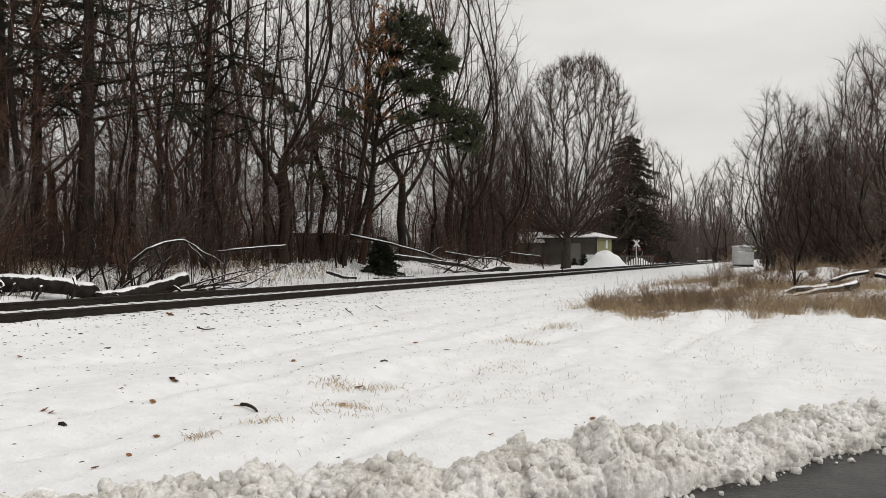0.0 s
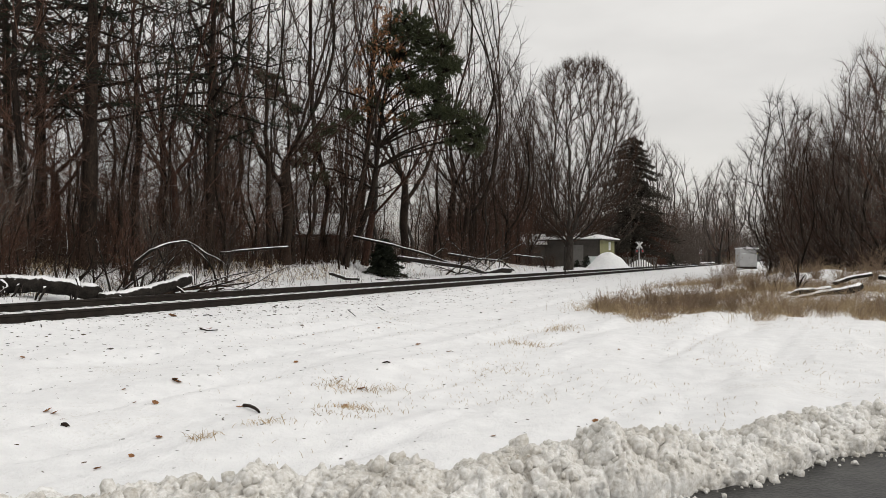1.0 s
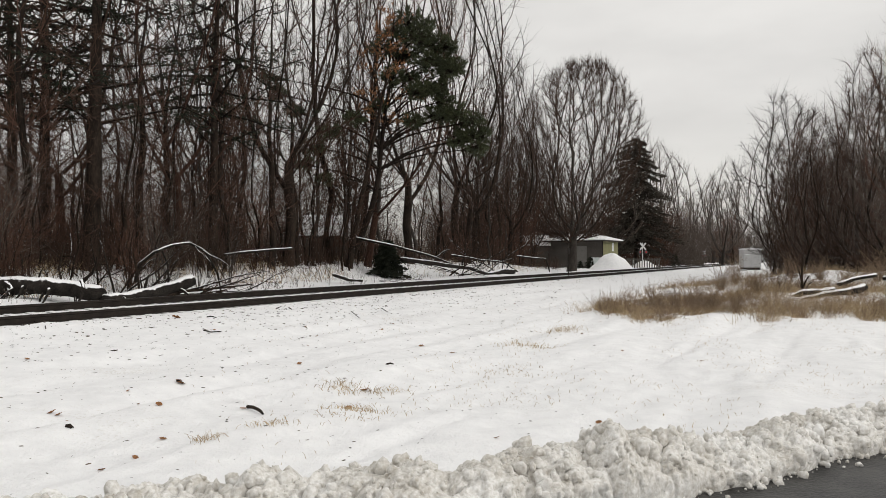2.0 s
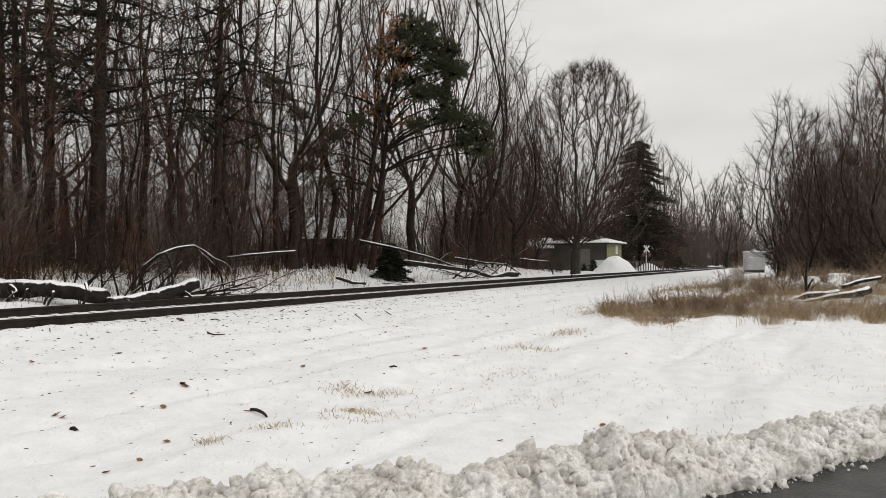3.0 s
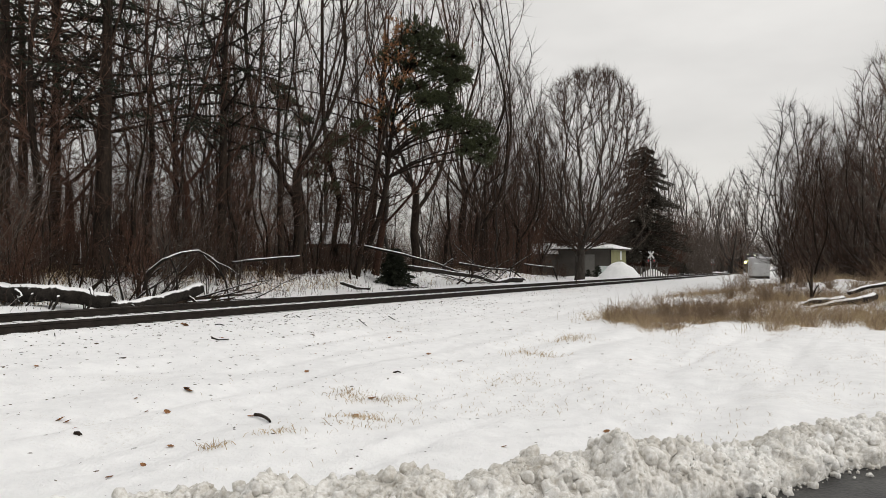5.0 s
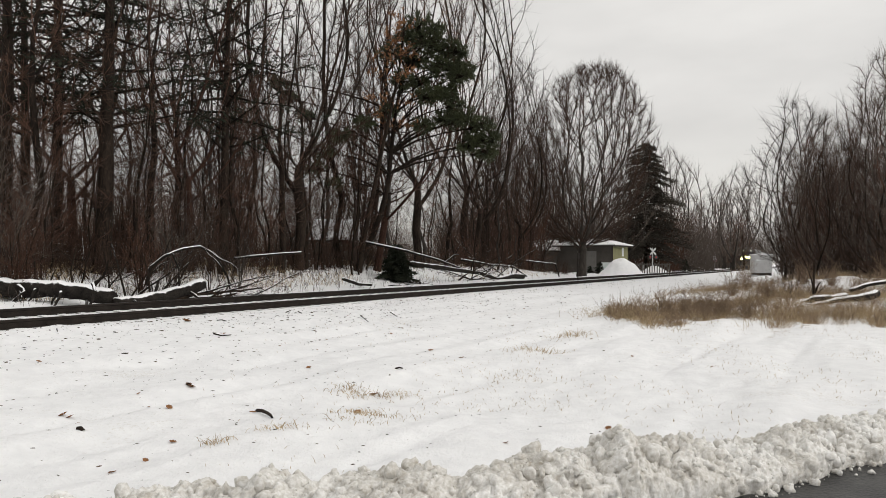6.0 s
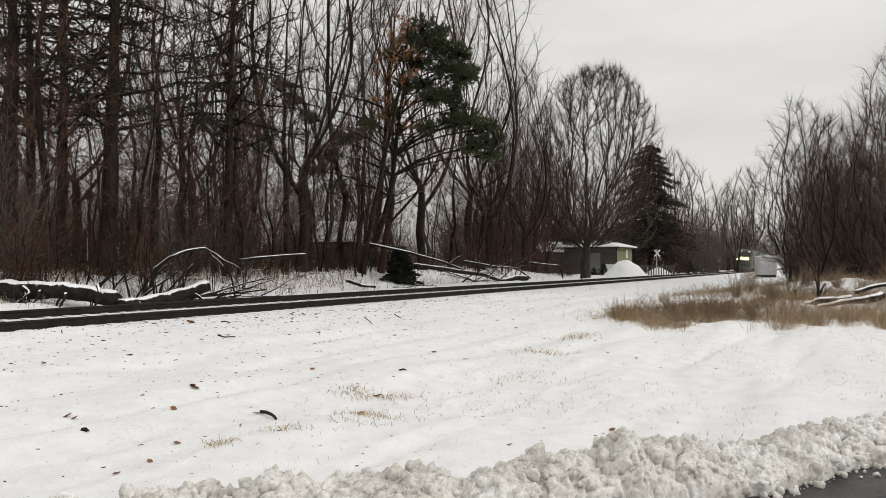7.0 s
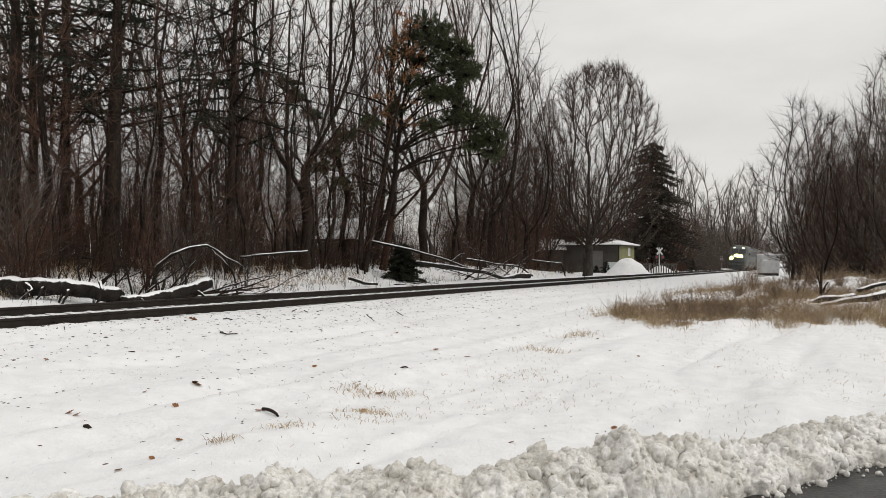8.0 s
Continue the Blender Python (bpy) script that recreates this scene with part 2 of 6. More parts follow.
def tubes(name, paths, mat, spikes=()):
    """One mesh of tapering tubes; paths: lists of (points, radii, sides)."""
    groups = {}
    for pts, rad, sides in paths:
        groups.setdefault((len(pts), sides), []).append((pts, rad))
    vs, fs, base = [], [], 0
    for (n, k), items in sorted(groups.items()):
        p = np.array([i[0] for i in items], float)
        r = np.array([i[1] for i in items], float)
        t = np.gradient(p, axis=1)
        t /= np.maximum(np.linalg.norm(t, axis=2, keepdims=True), 1e-9)
        ref = np.where(np.abs(t[:, :1, 2:3]) > 0.8, np.array([1.0, 0, 0]), np.array([0, 0, 1.0]))
        a = np.cross(t, np.broadcast_to(ref, t.shape))
        a /= np.maximum(np.linalg.norm(a, axis=2, keepdims=True), 1e-9)
        b = np.cross(t, a)
        th = np.arange(k) * 2 * np.pi / k
        ring = p[:, :, None] + r[:, :, None, None] * (a[:, :, None] * np.cos(th)[None, None, :, None] + b[:, :, None] * np.sin(th)[None, None, :, None])
        vs.append(ring.reshape(-1, 3))
        idx = base + np.arange(len(items) * n * k).reshape(len(items), n, k)
        nx = np.roll(idx, -1, axis=2)
        fs.append(np.stack([idx[:, :-1], nx[:, :-1], nx[:, 1:], idx[:, 1:]], axis=-1).reshape(-1, 4))
        base += len(items) * n * k
    v, f = np.concatenate(vs), np.concatenate(fs)
    if not len(spikes):
        return fast_mesh(name, v, f, mat)
    # fine twigs: three-sided points
    f = np.concatenate([f[:, [0, 1, 2]], f[:, [0, 2, 3]]])
    o = np.array([q[0] for q in spikes], float)
    tip = np.array([q[1] for q in spikes], float)
    r = np.array([q[2] for q in spikes], float)[:, None]
    t = tip - o
    t /= np.maximum(np.linalg.norm(t, axis=1, keepdims=True), 1e-9)
    a = np.cross(t, np.where(np.abs(t[:, 2:3]) > 0.8, np.array([1.0, 0, 0]), np.array([0, 0, 1.0])))
    a /= np.maximum(np.linalg.norm(a, axis=1, keepdims=True), 1e-9)
    b = np.cross(t, a)
    sv = np.stack([o + a * r, o + (-0.5 * a + 0.866 * b) * r, o + (-0.5 * a - 0.866 * b) * r, tip], 1).reshape(-1, 3)
    i = len(v) + np.arange(len(o))[:, None] * 4
    sf = np.concatenate([i + [0, 1, 3], i + [1, 2, 3], i + [2, 0, 3]])
    return fast_mesh(name, np.concatenate([v, sv]), np.concatenate([f, sf]), mat)


def fast_mesh(name, v, f, mat, smooth=True):
    me = bpy.data.meshes.new(name)
    k = f.shape[1]
    me.vertices.add(len(v))
    me.vertices.foreach_set("co", np.asarray(v, np.float32).ravel())
    me.loops.add(len(f) * k)
    me.loops.foreach_set("vertex_index", np.asarray(f, np.int32).ravel())
    me.polygons.add(len(f))
    me.polygons.foreach_set("loop_start", np.arange(0, len(f) * k, k, dtype=np.int32))
    me.polygons.foreach_set("use_smooth", np.full(len(f), smooth))
    me.materials.append(mat)
    me.update(calc_edges=True)
    me.validate()
    return me


def hash2(i, j, s):
    h = np.sin(i * 127.1 + j * 311.7 + s * 74.7) * 43758.5453
    return h - np.floor(h)


def field(x, y, s=0):
    """Smooth value noise in 0..1."""
    i, j = np.floor(x), np.floor(y)
    u, v = x - i, y - j
    u, v = u * u * (3 - 2 * u), v * v * (3 - 2 * v)
    return ((hash2(i, j, s) * (1 - u) + hash2(i + 1, j, s) * u) * (1 - v) + (hash2(i, j + 1, s) * (1 - u) + hash2(i + 1, j + 1, s) * u) * v)


# ---- the lie of the land ----
RAIL_DIR = Vector((0.4424, 0.8968))            # the line of the track
RAIL_SIDE = Vector((-0.8968, 0.4424))          # away from the road
RAIL_NEAR = Vector((-8.71, 14.5))              # a point on the nearer rail
RAIL_TOP_Z, GAUGE, CANT = 0.444, 1.435, 0.115


def along(s, q, z=0.0):
    p = RAIL_NEAR + RAIL_DIR * s + RAIL_SIDE * q
    return Vector((p.x, p.y, z))


def road_edge(x):
    """y of the asphalt's edge."""
    x = np.asarray(x, float)
    return 5.06 + 0.5 * (x - 1.18) + 0.06 * np.sin(x * 2.1) - 0.27 * np.exp(-((x - 0.9) / 1.1) ** 2) + 0.30 * np.clip((-0.3 - x) / 1.2, 0, 1)


def bump(x, y, cx, cy, sx, sy):
    return np.exp(-((x - cx) / sx) ** 2 - ((y - cy) / sy) ** 2)


def height(x, y):
    x, y = np.asarray(x, float), np.asarray(y, float)
    q = (x - RAIL_NEAR.x) * RAIL_SIDE.x + (y - RAIL_NEAR.y) * RAIL_SIDE.y
    s = (x - RAIL_NEAR.x) * RAIL_DIR.x + (y - RAIL_NEAR.y) * RAIL_DIR.y
    ss = lambda a, b, v: np.clip((v - a) / (b - a), 0, 1) ** 2 * (3 - 2 * np.clip((v - a) / (b - a), 0, 1))
    near = ss(-6.5, -0.7, q)
    far = 1 - ss(2.6, 5.5, q)
    z = 0.256 * near * far + 0.26 * ss(2.6, 4.5, q) + (CANT * np.clip(q / GAUGE, -0.3, 1.4) * ss(-1.2, 0, q) * far)
    bed = ss(-0.9, -0.3, q) * (1 - ss(1.8, 2.4, q))
    rough = (field(x * 0.7, y * 0.7, 1) - 0.5) * 0.10 + (field(q * 1.6, s * 0.22, 2) - 0.5) * 0.13 + (field(q * 4.2 + 0.3 * s, s * 0.8, 7) - 0.5) * 0.058 + (field(x * 5.1, y * 5.1, 3) - 0.5) * 0.03
    z = z + rough * (1 - bed)
    z = z + (1.10 - 0.90 * ss(42, 60, s)) * ss(3.4, 9.0, q) + 1.0 * ss(8, 42, q) * (1 - 0.7 * ss(40, 70, s)) + 0.35 * (field(x * 0.15, y * 0.15, 5) - 0.5) * ss(5, 15, q)
    z = z + 1.0 * bump(x, y, 17.72, 31, 7, 4.5) + 0.5 * bump(x, y, 12.06, 24, 3.5, 2.2) + 0.25 * ss(15, 60, y) * (1 - ss(-14, -4, q))
    # the road lies lower
    e = road_edge(x)
    z = np.where(y < e + 0.45, np.minimum(z, -0.05), z)
    return z


def clear_of_track(x, y, least):
    """How many times farther along its bearing a thing must stand to be that far beyond the nearer rail."""
    a = x * RAIL_SIDE.x + y * RAIL_SIDE.y
    q = a - RAIL_NEAR.x * RAIL_SIDE.x - RAIL_NEAR.y * RAIL_SIDE.y
    return (least + a - q) / a if -4.0 < q < least else 1.0


def ground_z(x, y):
    return float(height(x, y))


def build_ground():
    ang = np.radians(np.concatenate([np.arange(-180, -42, 4.0), np.arange(-42, 42, 0.3), np.arange(42, 180, 4.0)]))
    rad = np.concatenate([np.linspace(0.3, 3.2, 6), np.geomspace(3.4, 90, 250), np.geomspace(95, 2500, 40)])
    a, r = np.meshgrid(ang, rad, indexing="ij")
    x, y = np.sin(a) * r, np.cos(a) * r
    v = np.stack([x, y, height(x, y)], -1).reshape(-1, 3)
    na, nr = len(ang), len(rad)
    idx = np.arange(na * nr).reshape(na, nr)
    nx = np.roll(idx, -1, axis=0)
    f = np.stack([idx[:, :-1], idx[:, 1:], nx[:, 1:], nx[:, :-1]], -1).reshape(-1, 4)[:, ::-1]
    cap = len(v)
    v = np.concatenate([v, [[0, 0, -0.05]]])
    me = fast_mesh("ground", v, f, SNOW_GROUND)
    ob = new("ground", me)
    tagged(ob, "snow-covered grass verge rising gently to the railway track", "ground", kind="structure")
    return ob


build_ground()


def build_road():
    xs = np.linspace(-60, 60, 241)
    e = road_edge(np.clip(xs, -8, 12)) + 0.5
    v, f = [], []
    for i, (x, ye) in enumerate(zip(xs, e)):
        for k in range(5):
            v.append((x, ye - 7.5 * k / 4, -0.012 + 0.02 * math.sin(k * math.pi / 4)))
    for i in range(len(xs) - 1):
        for k in range(4):
            f.append((i * 5 + k, i * 5 + k + 1, i * 5 + k + 6, i * 5 + k + 5))
    ob = new("road", mesh_from("road", v, f, ASPHALT))
    tagged(ob, "wet dark asphalt road with slush at its edge", "road", kind="structure")


build_road()

def cells(x, y, s):
    """Rounded knobs packed side by side, 0 in the creases and up to 1 on top."""
    i, j = np.floor(x), np.floor(y)
    best = np.zeros_like(x)
    for a in (-1, 0, 1):
        for b in (-1, 0, 1):
            ci, cj = i + a, j + b
            dx, dy = ci + 0.1 + 0.8 * hash2(ci, cj, s) - x, cj + 0.1 + 0.8 * hash2(ci, cj, s + 3) - y
            r = 0.50 + 0.42 * hash2(ci, cj, s + 5)
            best = np.maximum(best, np.sqrt(np.maximum(0, 1 - (dx * dx + dy * dy) / (r * r))) * (0.45 + 0.55 * hash2(ci, cj, s + 8)))
    return best


def build_bank():
    """The ridge that the plough left along the road: a knobbly body and loose clods."""
    xs = np.concatenate([np.arange(-6.0, -3.2, 0.03), np.arange(-3.2, 4.6, 0.0095), np.arange(4.6, 9.0, 0.03)])
    ws = np.linspace(0, 1, 96)
    x, w = np.meshgrid(xs, ws, indexing="ij")
    wide = 0.80 + 0.40 * field(x * 0.9, x * 0, 11)
    edge = road_edge(x) - 0.12 + 0.16 * (field(x * 3, x * 0, 12) - 0.5) + 0.10 * (field(x * 8, x * 0, 19) - 0.5)
    tall = 0.10 + 0.09 * field(x * 1.4 + 3, x * 0, 13) + 0.17 * np.exp(-((x - 1.1) / 0.75) ** 2) + 0.07 * np.exp(-((x + 0.9) / 1.2) ** 2)
    tall = tall * (0.75 + 0.5 * field(x * 4.3, x * 0, 20))
    prof = np.sin(np.pi * w ** 0.60) ** 0.8
    y = edge + w * wide
    z = prof * tall - 0.03 + 0.04 * w
    # the knobs stand out from the slope: towards the road low down, upwards on top
    slant = np.clip(1.25 - 2.6 * w, -0.5, 1.0) * 1.15
    arc = np.concatenate([np.zeros((len(xs), 1)), np.cumsum(np.hypot(np.diff(y, axis=1), np.diff(z, axis=1)), axis=1)], axis=1)
    fade = np.clip(prof * 1.6, 0, 1) * np.clip((1.0 - w) * 5, 0, 1)
    jx, jy = (field(x * 7, arc * 7, 21) - 0.5) * 0.09, (field(x * 7, arc * 7, 22) - 0.5) * 0.09
    k = 0.085 * cells((x + jx) * 5.5, (arc + jy) * 5.5, 1) + 0.055 * cells((x + jy) * 11.5, (arc + jx) * 11.5, 2) + 0.034 * cells((x + jx) * 23, (arc + jy) * 23, 4) + 0.014 * cells(x * 50, arc * 50, 6)
    k = (k - 0.03) * fade * (0.75 + 0.6 * field(x * 1.1, arc * 1.5, 23))
    v = np.stack([x + jx * 0.5 * fade, y - np.sin(slant) * k, z + np.cos(slant) * k], -1)
    n, m = x.shape
    idx = np.arange(n * m).reshape(n, m)
    f = np.stack([idx[:-1, :-1], idx[1:, :-1], idx[1:, 1:], idx[:-1, 1:]], -1).reshape(-1, 4)
    bank = tagged(new("snow_bank", fast_mesh("snow_bank", v.reshape(-1, 3), f, DIRTY_SNOW)), "ploughed ridge of lumpy dirty snow along the road", "snow bank", kind="stuff")
    rng = np.random.default_rng(5)
    balls = []
    for sub in (2, 1):
        bm = bmesh.new()
        bmesh.ops.create_icosphere(bm, subdivisions=sub, radius=1.0)
        balls.append((np.array([q.co[:] for q in bm.verts]), np.array([[q.index for q in t.verts] for t in bm.faces])))
        bm.free()
    vs, fs, base = [], [], 0
    near = np.flatnonzero((xs > -3.2) & (xs < 4.6))
    for i in range(2200):
        spill = i % 6 == 0
        a = int(rng.choice(near))
        b = int(rng.integers(2, 84))
        p = v[a, b].copy()
        r = 0.007 + 0.048 * rng.random() ** 3.2
        if spill:
            p = np.array([xs[a], edge[a, 0] - abs(rng.normal(0, 0.10)) + 0.03, 0.004])
            r = 0.005 + 0.028 * rng.random() ** 2.5
        bv, bf = balls[0] if r > 0.022 else balls[1]
        d = bv * (1 + 0.8 * (field(bv[:, 0] * 1.7 + i, bv[:, 1] * 1.7 + bv[:, 2] * 1.3, i % 7) - 0.5)[:, None] + 0.24 * (rng.random((len(bv), 1)) - 0.5))
        vs.append(d * r * rng.uniform(0.65, 1.3, 3) + p)
        fs.append(bf + base)
        base += len(bv)
    part_stuff("clods", fast_mesh("clods", np.concatenate(vs), np.concatenate(fs), DIRTY_SNOW), bank)


def part_stuff(name, me, parent, label=""):
    ob = part(name, me, None, parent, label)
    ob["kind"] = "stuff"
    return ob


# ---- the railway ----
def build_track():
    track = tagged(new("railway_track"), "single railway track of dark rusty rails on snow-covered sleepers", "railway track")
    prof = [(-0.07, 0), (0.07, 0), (0.07, 0.012), (0.012, 0.03), (0.010, 0.125), (0.036, 0.14), (0.037, 0.178), (0.030, 0.186),
            (-0.030, 0.186), (-0.037, 0.178), (-0.036, 0.14), (-0.010, 0.125), (-0.012, 0.03), (-0.07, 0.012)]
    turn = math.atan2(RAIL_DIR.y, RAIL_DIR.x) - math.pi / 2
    for q, lift in ((0, 0), (GAUGE + 0.07, CANT)):
        rail = part("rail", prism_bm(prof, -12, 330), STEEL, track)
        p = along(0, q, RAIL_TOP_Z - 0.186 + lift)
        rail.matrix_basis = Matrix.Translation(p) @ Matrix.Rotation(turn, 4, "Z")
        head = part("rail_head", box_bm(-0.03, -12, 0.1865, 0.03, 330, 0.1885), RAIL_TOP, rail, "worn rail head")
    lean = Matrix.Rotation(math.atan2(CANT, GAUGE), 4, "Y")
    tie_me = part_mesh(box_bm(-1.25, -0.11, -0.16, 1.25, 0.11, 0.0), TIE_WOOD, "sleeper")
    cap_me = part_mesh(box_bm(-1.22, -0.085, -0.004, 1.22, 0.105, 0.012), SNOW, "snow_cap")
    rng = random.Random(3)
    for i in range(260):
        s = -9 + i * 0.495
        p = along(s, GAUGE / 2 + 0.035, RAIL_TOP_Z - 0.183 + CANT / 2)
        m = Matrix.Translation(p) @ Matrix.Rotation(turn + rng.uniform(-0.02, 0.02), 4, "Z") @ lean
        tie = new("sleeper", tie_me)
        tie.parent, tie.matrix_basis = track, m
        cap = new("snow_cap", cap_me)
        cap.parent = tie
    return track


def part_mesh(bm, mat, name):
    me = bpy.data.meshes.new(name)
    bm.to_mesh(me)
    bm.free()
    me.materials.append(mat)
    return me


# ---- trees ----
def grow(rng, out, p, d, length, radius, lev, S):
    n = S["seg"][lev]
    pts, rad, dirs = [p.copy()], [radius], [d.copy()]
    tip = S["tip"][lev]
    for i in range(n):
        w = S["wob"][lev]
        d = (d + Vector((rng.gauss(0, w), rng.gauss(0, w), rng.gauss(0, w) + S["up"][lev]))).normalized()
        p = p + d * (length / n)
        pts.append(p.copy())
        rad.append(radius * (1 - (1 - tip) * (i + 1) / n))
        dirs.append(d.copy())
    if lev == 0 and S.get("flare", 0):
        rad[0] *= 1 + S["flare"]
    out[lev].append((pts, rad, S["sides"][lev]))
    if lev + 1 >= len(S["seg"]):
        return
    k = max(1, round(S["kids"][lev] * rng.uniform(0.8, 1.2) * (1 if lev == 0 else 0.6 + 0.4 * min(1, length / S["full"][lev]))))
    spin = rng.uniform(0, 6.28)
    for j in range(k):
        t = S["from"][lev] + (S["to"][lev] - S["from"][lev]) * (j + rng.random()) / k
        f = t * n
        i = min(n - 1, int(f))
        o = pts[i].lerp(pts[i + 1], f - i)
        ax = dirs[i + 1]
        spin += 2.4 + rng.uniform(-0.5, 0.5)
        side = ax.cross(Vector((0.3, 0.2, 1)) if abs(ax.z) < 0.9 else Vector((1, 0, 0))).normalized()
        side.rotate(Matrix.Rotation(spin, 3, ax))
        ang = radians(S["angle"][lev] * rng.uniform(0.7, 1.25) * (1 - S["close"][lev] * t))
        cd = ax * math.cos(ang) + side * math.sin(ang)
        ln = length * S["ratio"][lev] * rng.uniform(0.65, 1.2) * (1 - S["short"][lev] * t)
        r0 = rad[i] + (rad[i + 1] - rad[i]) * (f - i)
        grow(rng, out, o, cd, ln, max(S["min"], min(r0 * 0.75, r0 * S["thin"][lev])), lev + 1, S)


BASE = dict(seg=(12, 6, 2, 1), tip=(0.12, 0.3, 0.35, 0.5), wob=(0.05, 0.16, 0.2, 0.2), up=(0.015, 0.02, 0.02, 0.03), sides=(9, 4, 3, 3),
            kids=(16, 7, 9), full=(1, 4, 1.6), to=(0.98, 0.98, 1.0), angle=(66, 52, 50), close=(0.35, 0.2, 0.1),
            ratio=(0.34, 0.42, 0.45), short=(0.45, 0.3, 0.2), thin=(0.27, 0.42, 0.5), min=0.006, flare=0.35)
BASE["from"] = (0.14, 0.2, 0.15)


def spec(**k):
    s = dict(BASE)
    s.update(k)
    return s


def skeleton_of(seed, S, tall, radius, lean=(0, 0)):
    rng = random.Random(seed)
    out = [[] for _ in S["seg"]]
    grow(rng, out, Vector((0, 0, -0.15)), Vector((lean[0], lean[1], 1)).normalized(), tall, radius, 0, S)
    return out


def make_tree(name, seed, S, tall, radius, bark, twig, label, category="tree", group="", lean=(0, 0), stems=1):
    tree = tagged(new(name), label, category, group)
    rng = random.Random(seed * 7 + 1)
    outs = []
    for k in range(stems):
        l = lean if stems == 1 else (lean[0] + rng.uniform(-0.3, 0.3), lean[1] + rng.uniform(-0.3, 0.3))
        outs.append(skeleton_of(seed * 31 + k, S, tall * (1 if k == 0 else rng.uniform(0.6, 1.0)), radius * (1 if k == 0 else rng.uniform(0.5, 0.9)), l))
    for o in outs:
        part("trunk" if name != "bush" else "stem", tubes("trunk", o[0], bark), None, tree)
    spikes = [(p[0], p[-1], r[0]) for o in outs for p, r, k in o[-1]]
    part("crown", tubes("crown", [b for o in outs for lv in o[1:-1] for b in lv], twig, spikes), None, tree)
    return tree


def dome(nr, n, z0, z1, wide, low=0.8, flat=0.6, hollow=0.0, shift=(0, 0)):
    """Points that fill a crown between two heights; low: under 1 makes it widest above the middle; hollow: how empty its core is."""
    t = nr.uniform(0.02, 0.99, n)
    w = wide * np.sin(np.pi * t ** low) ** flat
    a, r = nr.uniform(0, 2 * np.pi, n), (hollow + (1 - hollow) * nr.random(n)) ** 0.5
    return np.stack([np.cos(a) * r * w + shift[0] * t, np.sin(a) * r * w + shift[1] * t, z0 + t * (z1 - z0)], 1)


def branch_out(nr, goals, trunk, direct=0.4, step=0.5, wander=0.05, bend=0.2, smooth=4, rise=0.3):
    """Joins each goal to the nearest limb that is already there; gives points, parents and tip flags."""
    pts, par, run = [np.array(p, float) for p in trunk], list(range(-1, len(trunk) - 1)), [0.0]
    for a, b in zip(trunk, trunk[1:]):
        run.append(run[-1] + math.dist(a, b))
    start = np.array(trunk[len(trunk) // 2], float)
    order = np.argsort(np.linalg.norm(goals - start, axis=1) + nr.uniform(0, 1.0, len(goals)))
    cap = len(pts) + 40 * len(goals)
    P, L = np.zeros((cap, 3)), np.zeros(cap)
    n = len(pts)
    P[:n], L[:n] = pts, run
    for g in goals[order]:
        d = g - P[:n]
        dist = np.linalg.norm(d, axis=1)
        cost = dist + direct * L[:n] + 1.6 * np.maximum(0, -d[:, 2]) + rise * np.maximum(0, 0.5 * dist - d[:, 2])
        cost[: min(2, n)] += 2.0
        k = int(np.argmin(cost))
        o, dd = P[k].copy(), float(dist[k])
        if dd < 0.06:
            continue
        q = par[k]
        way = (P[k] - P[q]) if q >= 0 else np.array([0, 0, 1.0])
        way = way / max(1e-6, np.linalg.norm(way))
        mid = (o + g) / 2 + bend * 0.5 * dd * (way - (g - o) / dd) * 0.6 + np.array([0, 0, -0.03 * dd])
        m = max(1, min(12, int(round(dd / step))))
        last = k
        for i in range(1, m + 1):
            t = i / m
            p = o * (1 - t) ** 2 + 2 * mid * t * (1 - t) + g * t * t
            if i < m:
                p = p + nr.normal(0, wander * dd / m ** 0.5, 3)
            P[n], L[n] = p, L[last] + dd / m
            par.append(last)
            last = n
            n += 1
    P, par = P[:n], np.array(par)
    # draw the limbs straighter, tips and trunk kept
    load = np.ones(n)
    for i in range(n - 1, 0, -1):
        load[par[i]] += load[i]
    best = np.full(n, -1)
    for i in range(1, n):
        b = best[par[i]]
        if b < 0 or load[i] > load[b]:
            best[par[i]] = i
    j = np.flatnonzero((best >= 0) & (np.arange(n) >= len(trunk)))
    for k in range(smooth):
        P[j] = 0.4 * P[j] + 0.3 * P[par[j]] + 0.3 * P[best[j]]
    return P, par


def limbs_of(P, par, base, tip):
    """Splits the joined points into tapering limbs, thickest first."""
    n = len(P)
    load = np.ones(n)
    for i in range(n - 1, 0, -1):
        load[par[i]] += load[i]
    slim = tip * load ** 0.33
    rad = slim * (1 + (base / slim[0] - 1) * (load / load[0]) ** 0.7)
    best = np.full(n, -1)
    for i in range(1, n):
        b = best[par[i]]
        if b < 0 or load[i] > load[b]:
            best[par[i]] = i
    out = []
    for i in range(n):
        if i and best[par[i]] == i:
            continue
        chain, r = ([par[i]], [rad[i]]) if i else ([], [])
        j = i
        while j >= 0:
            chain.append(j)
            r.append(rad[j])
            j = best[j]
        if len(chain) > 1:
            r[-1] *= 0.6
            out.append((chain, r))
    return out, rad


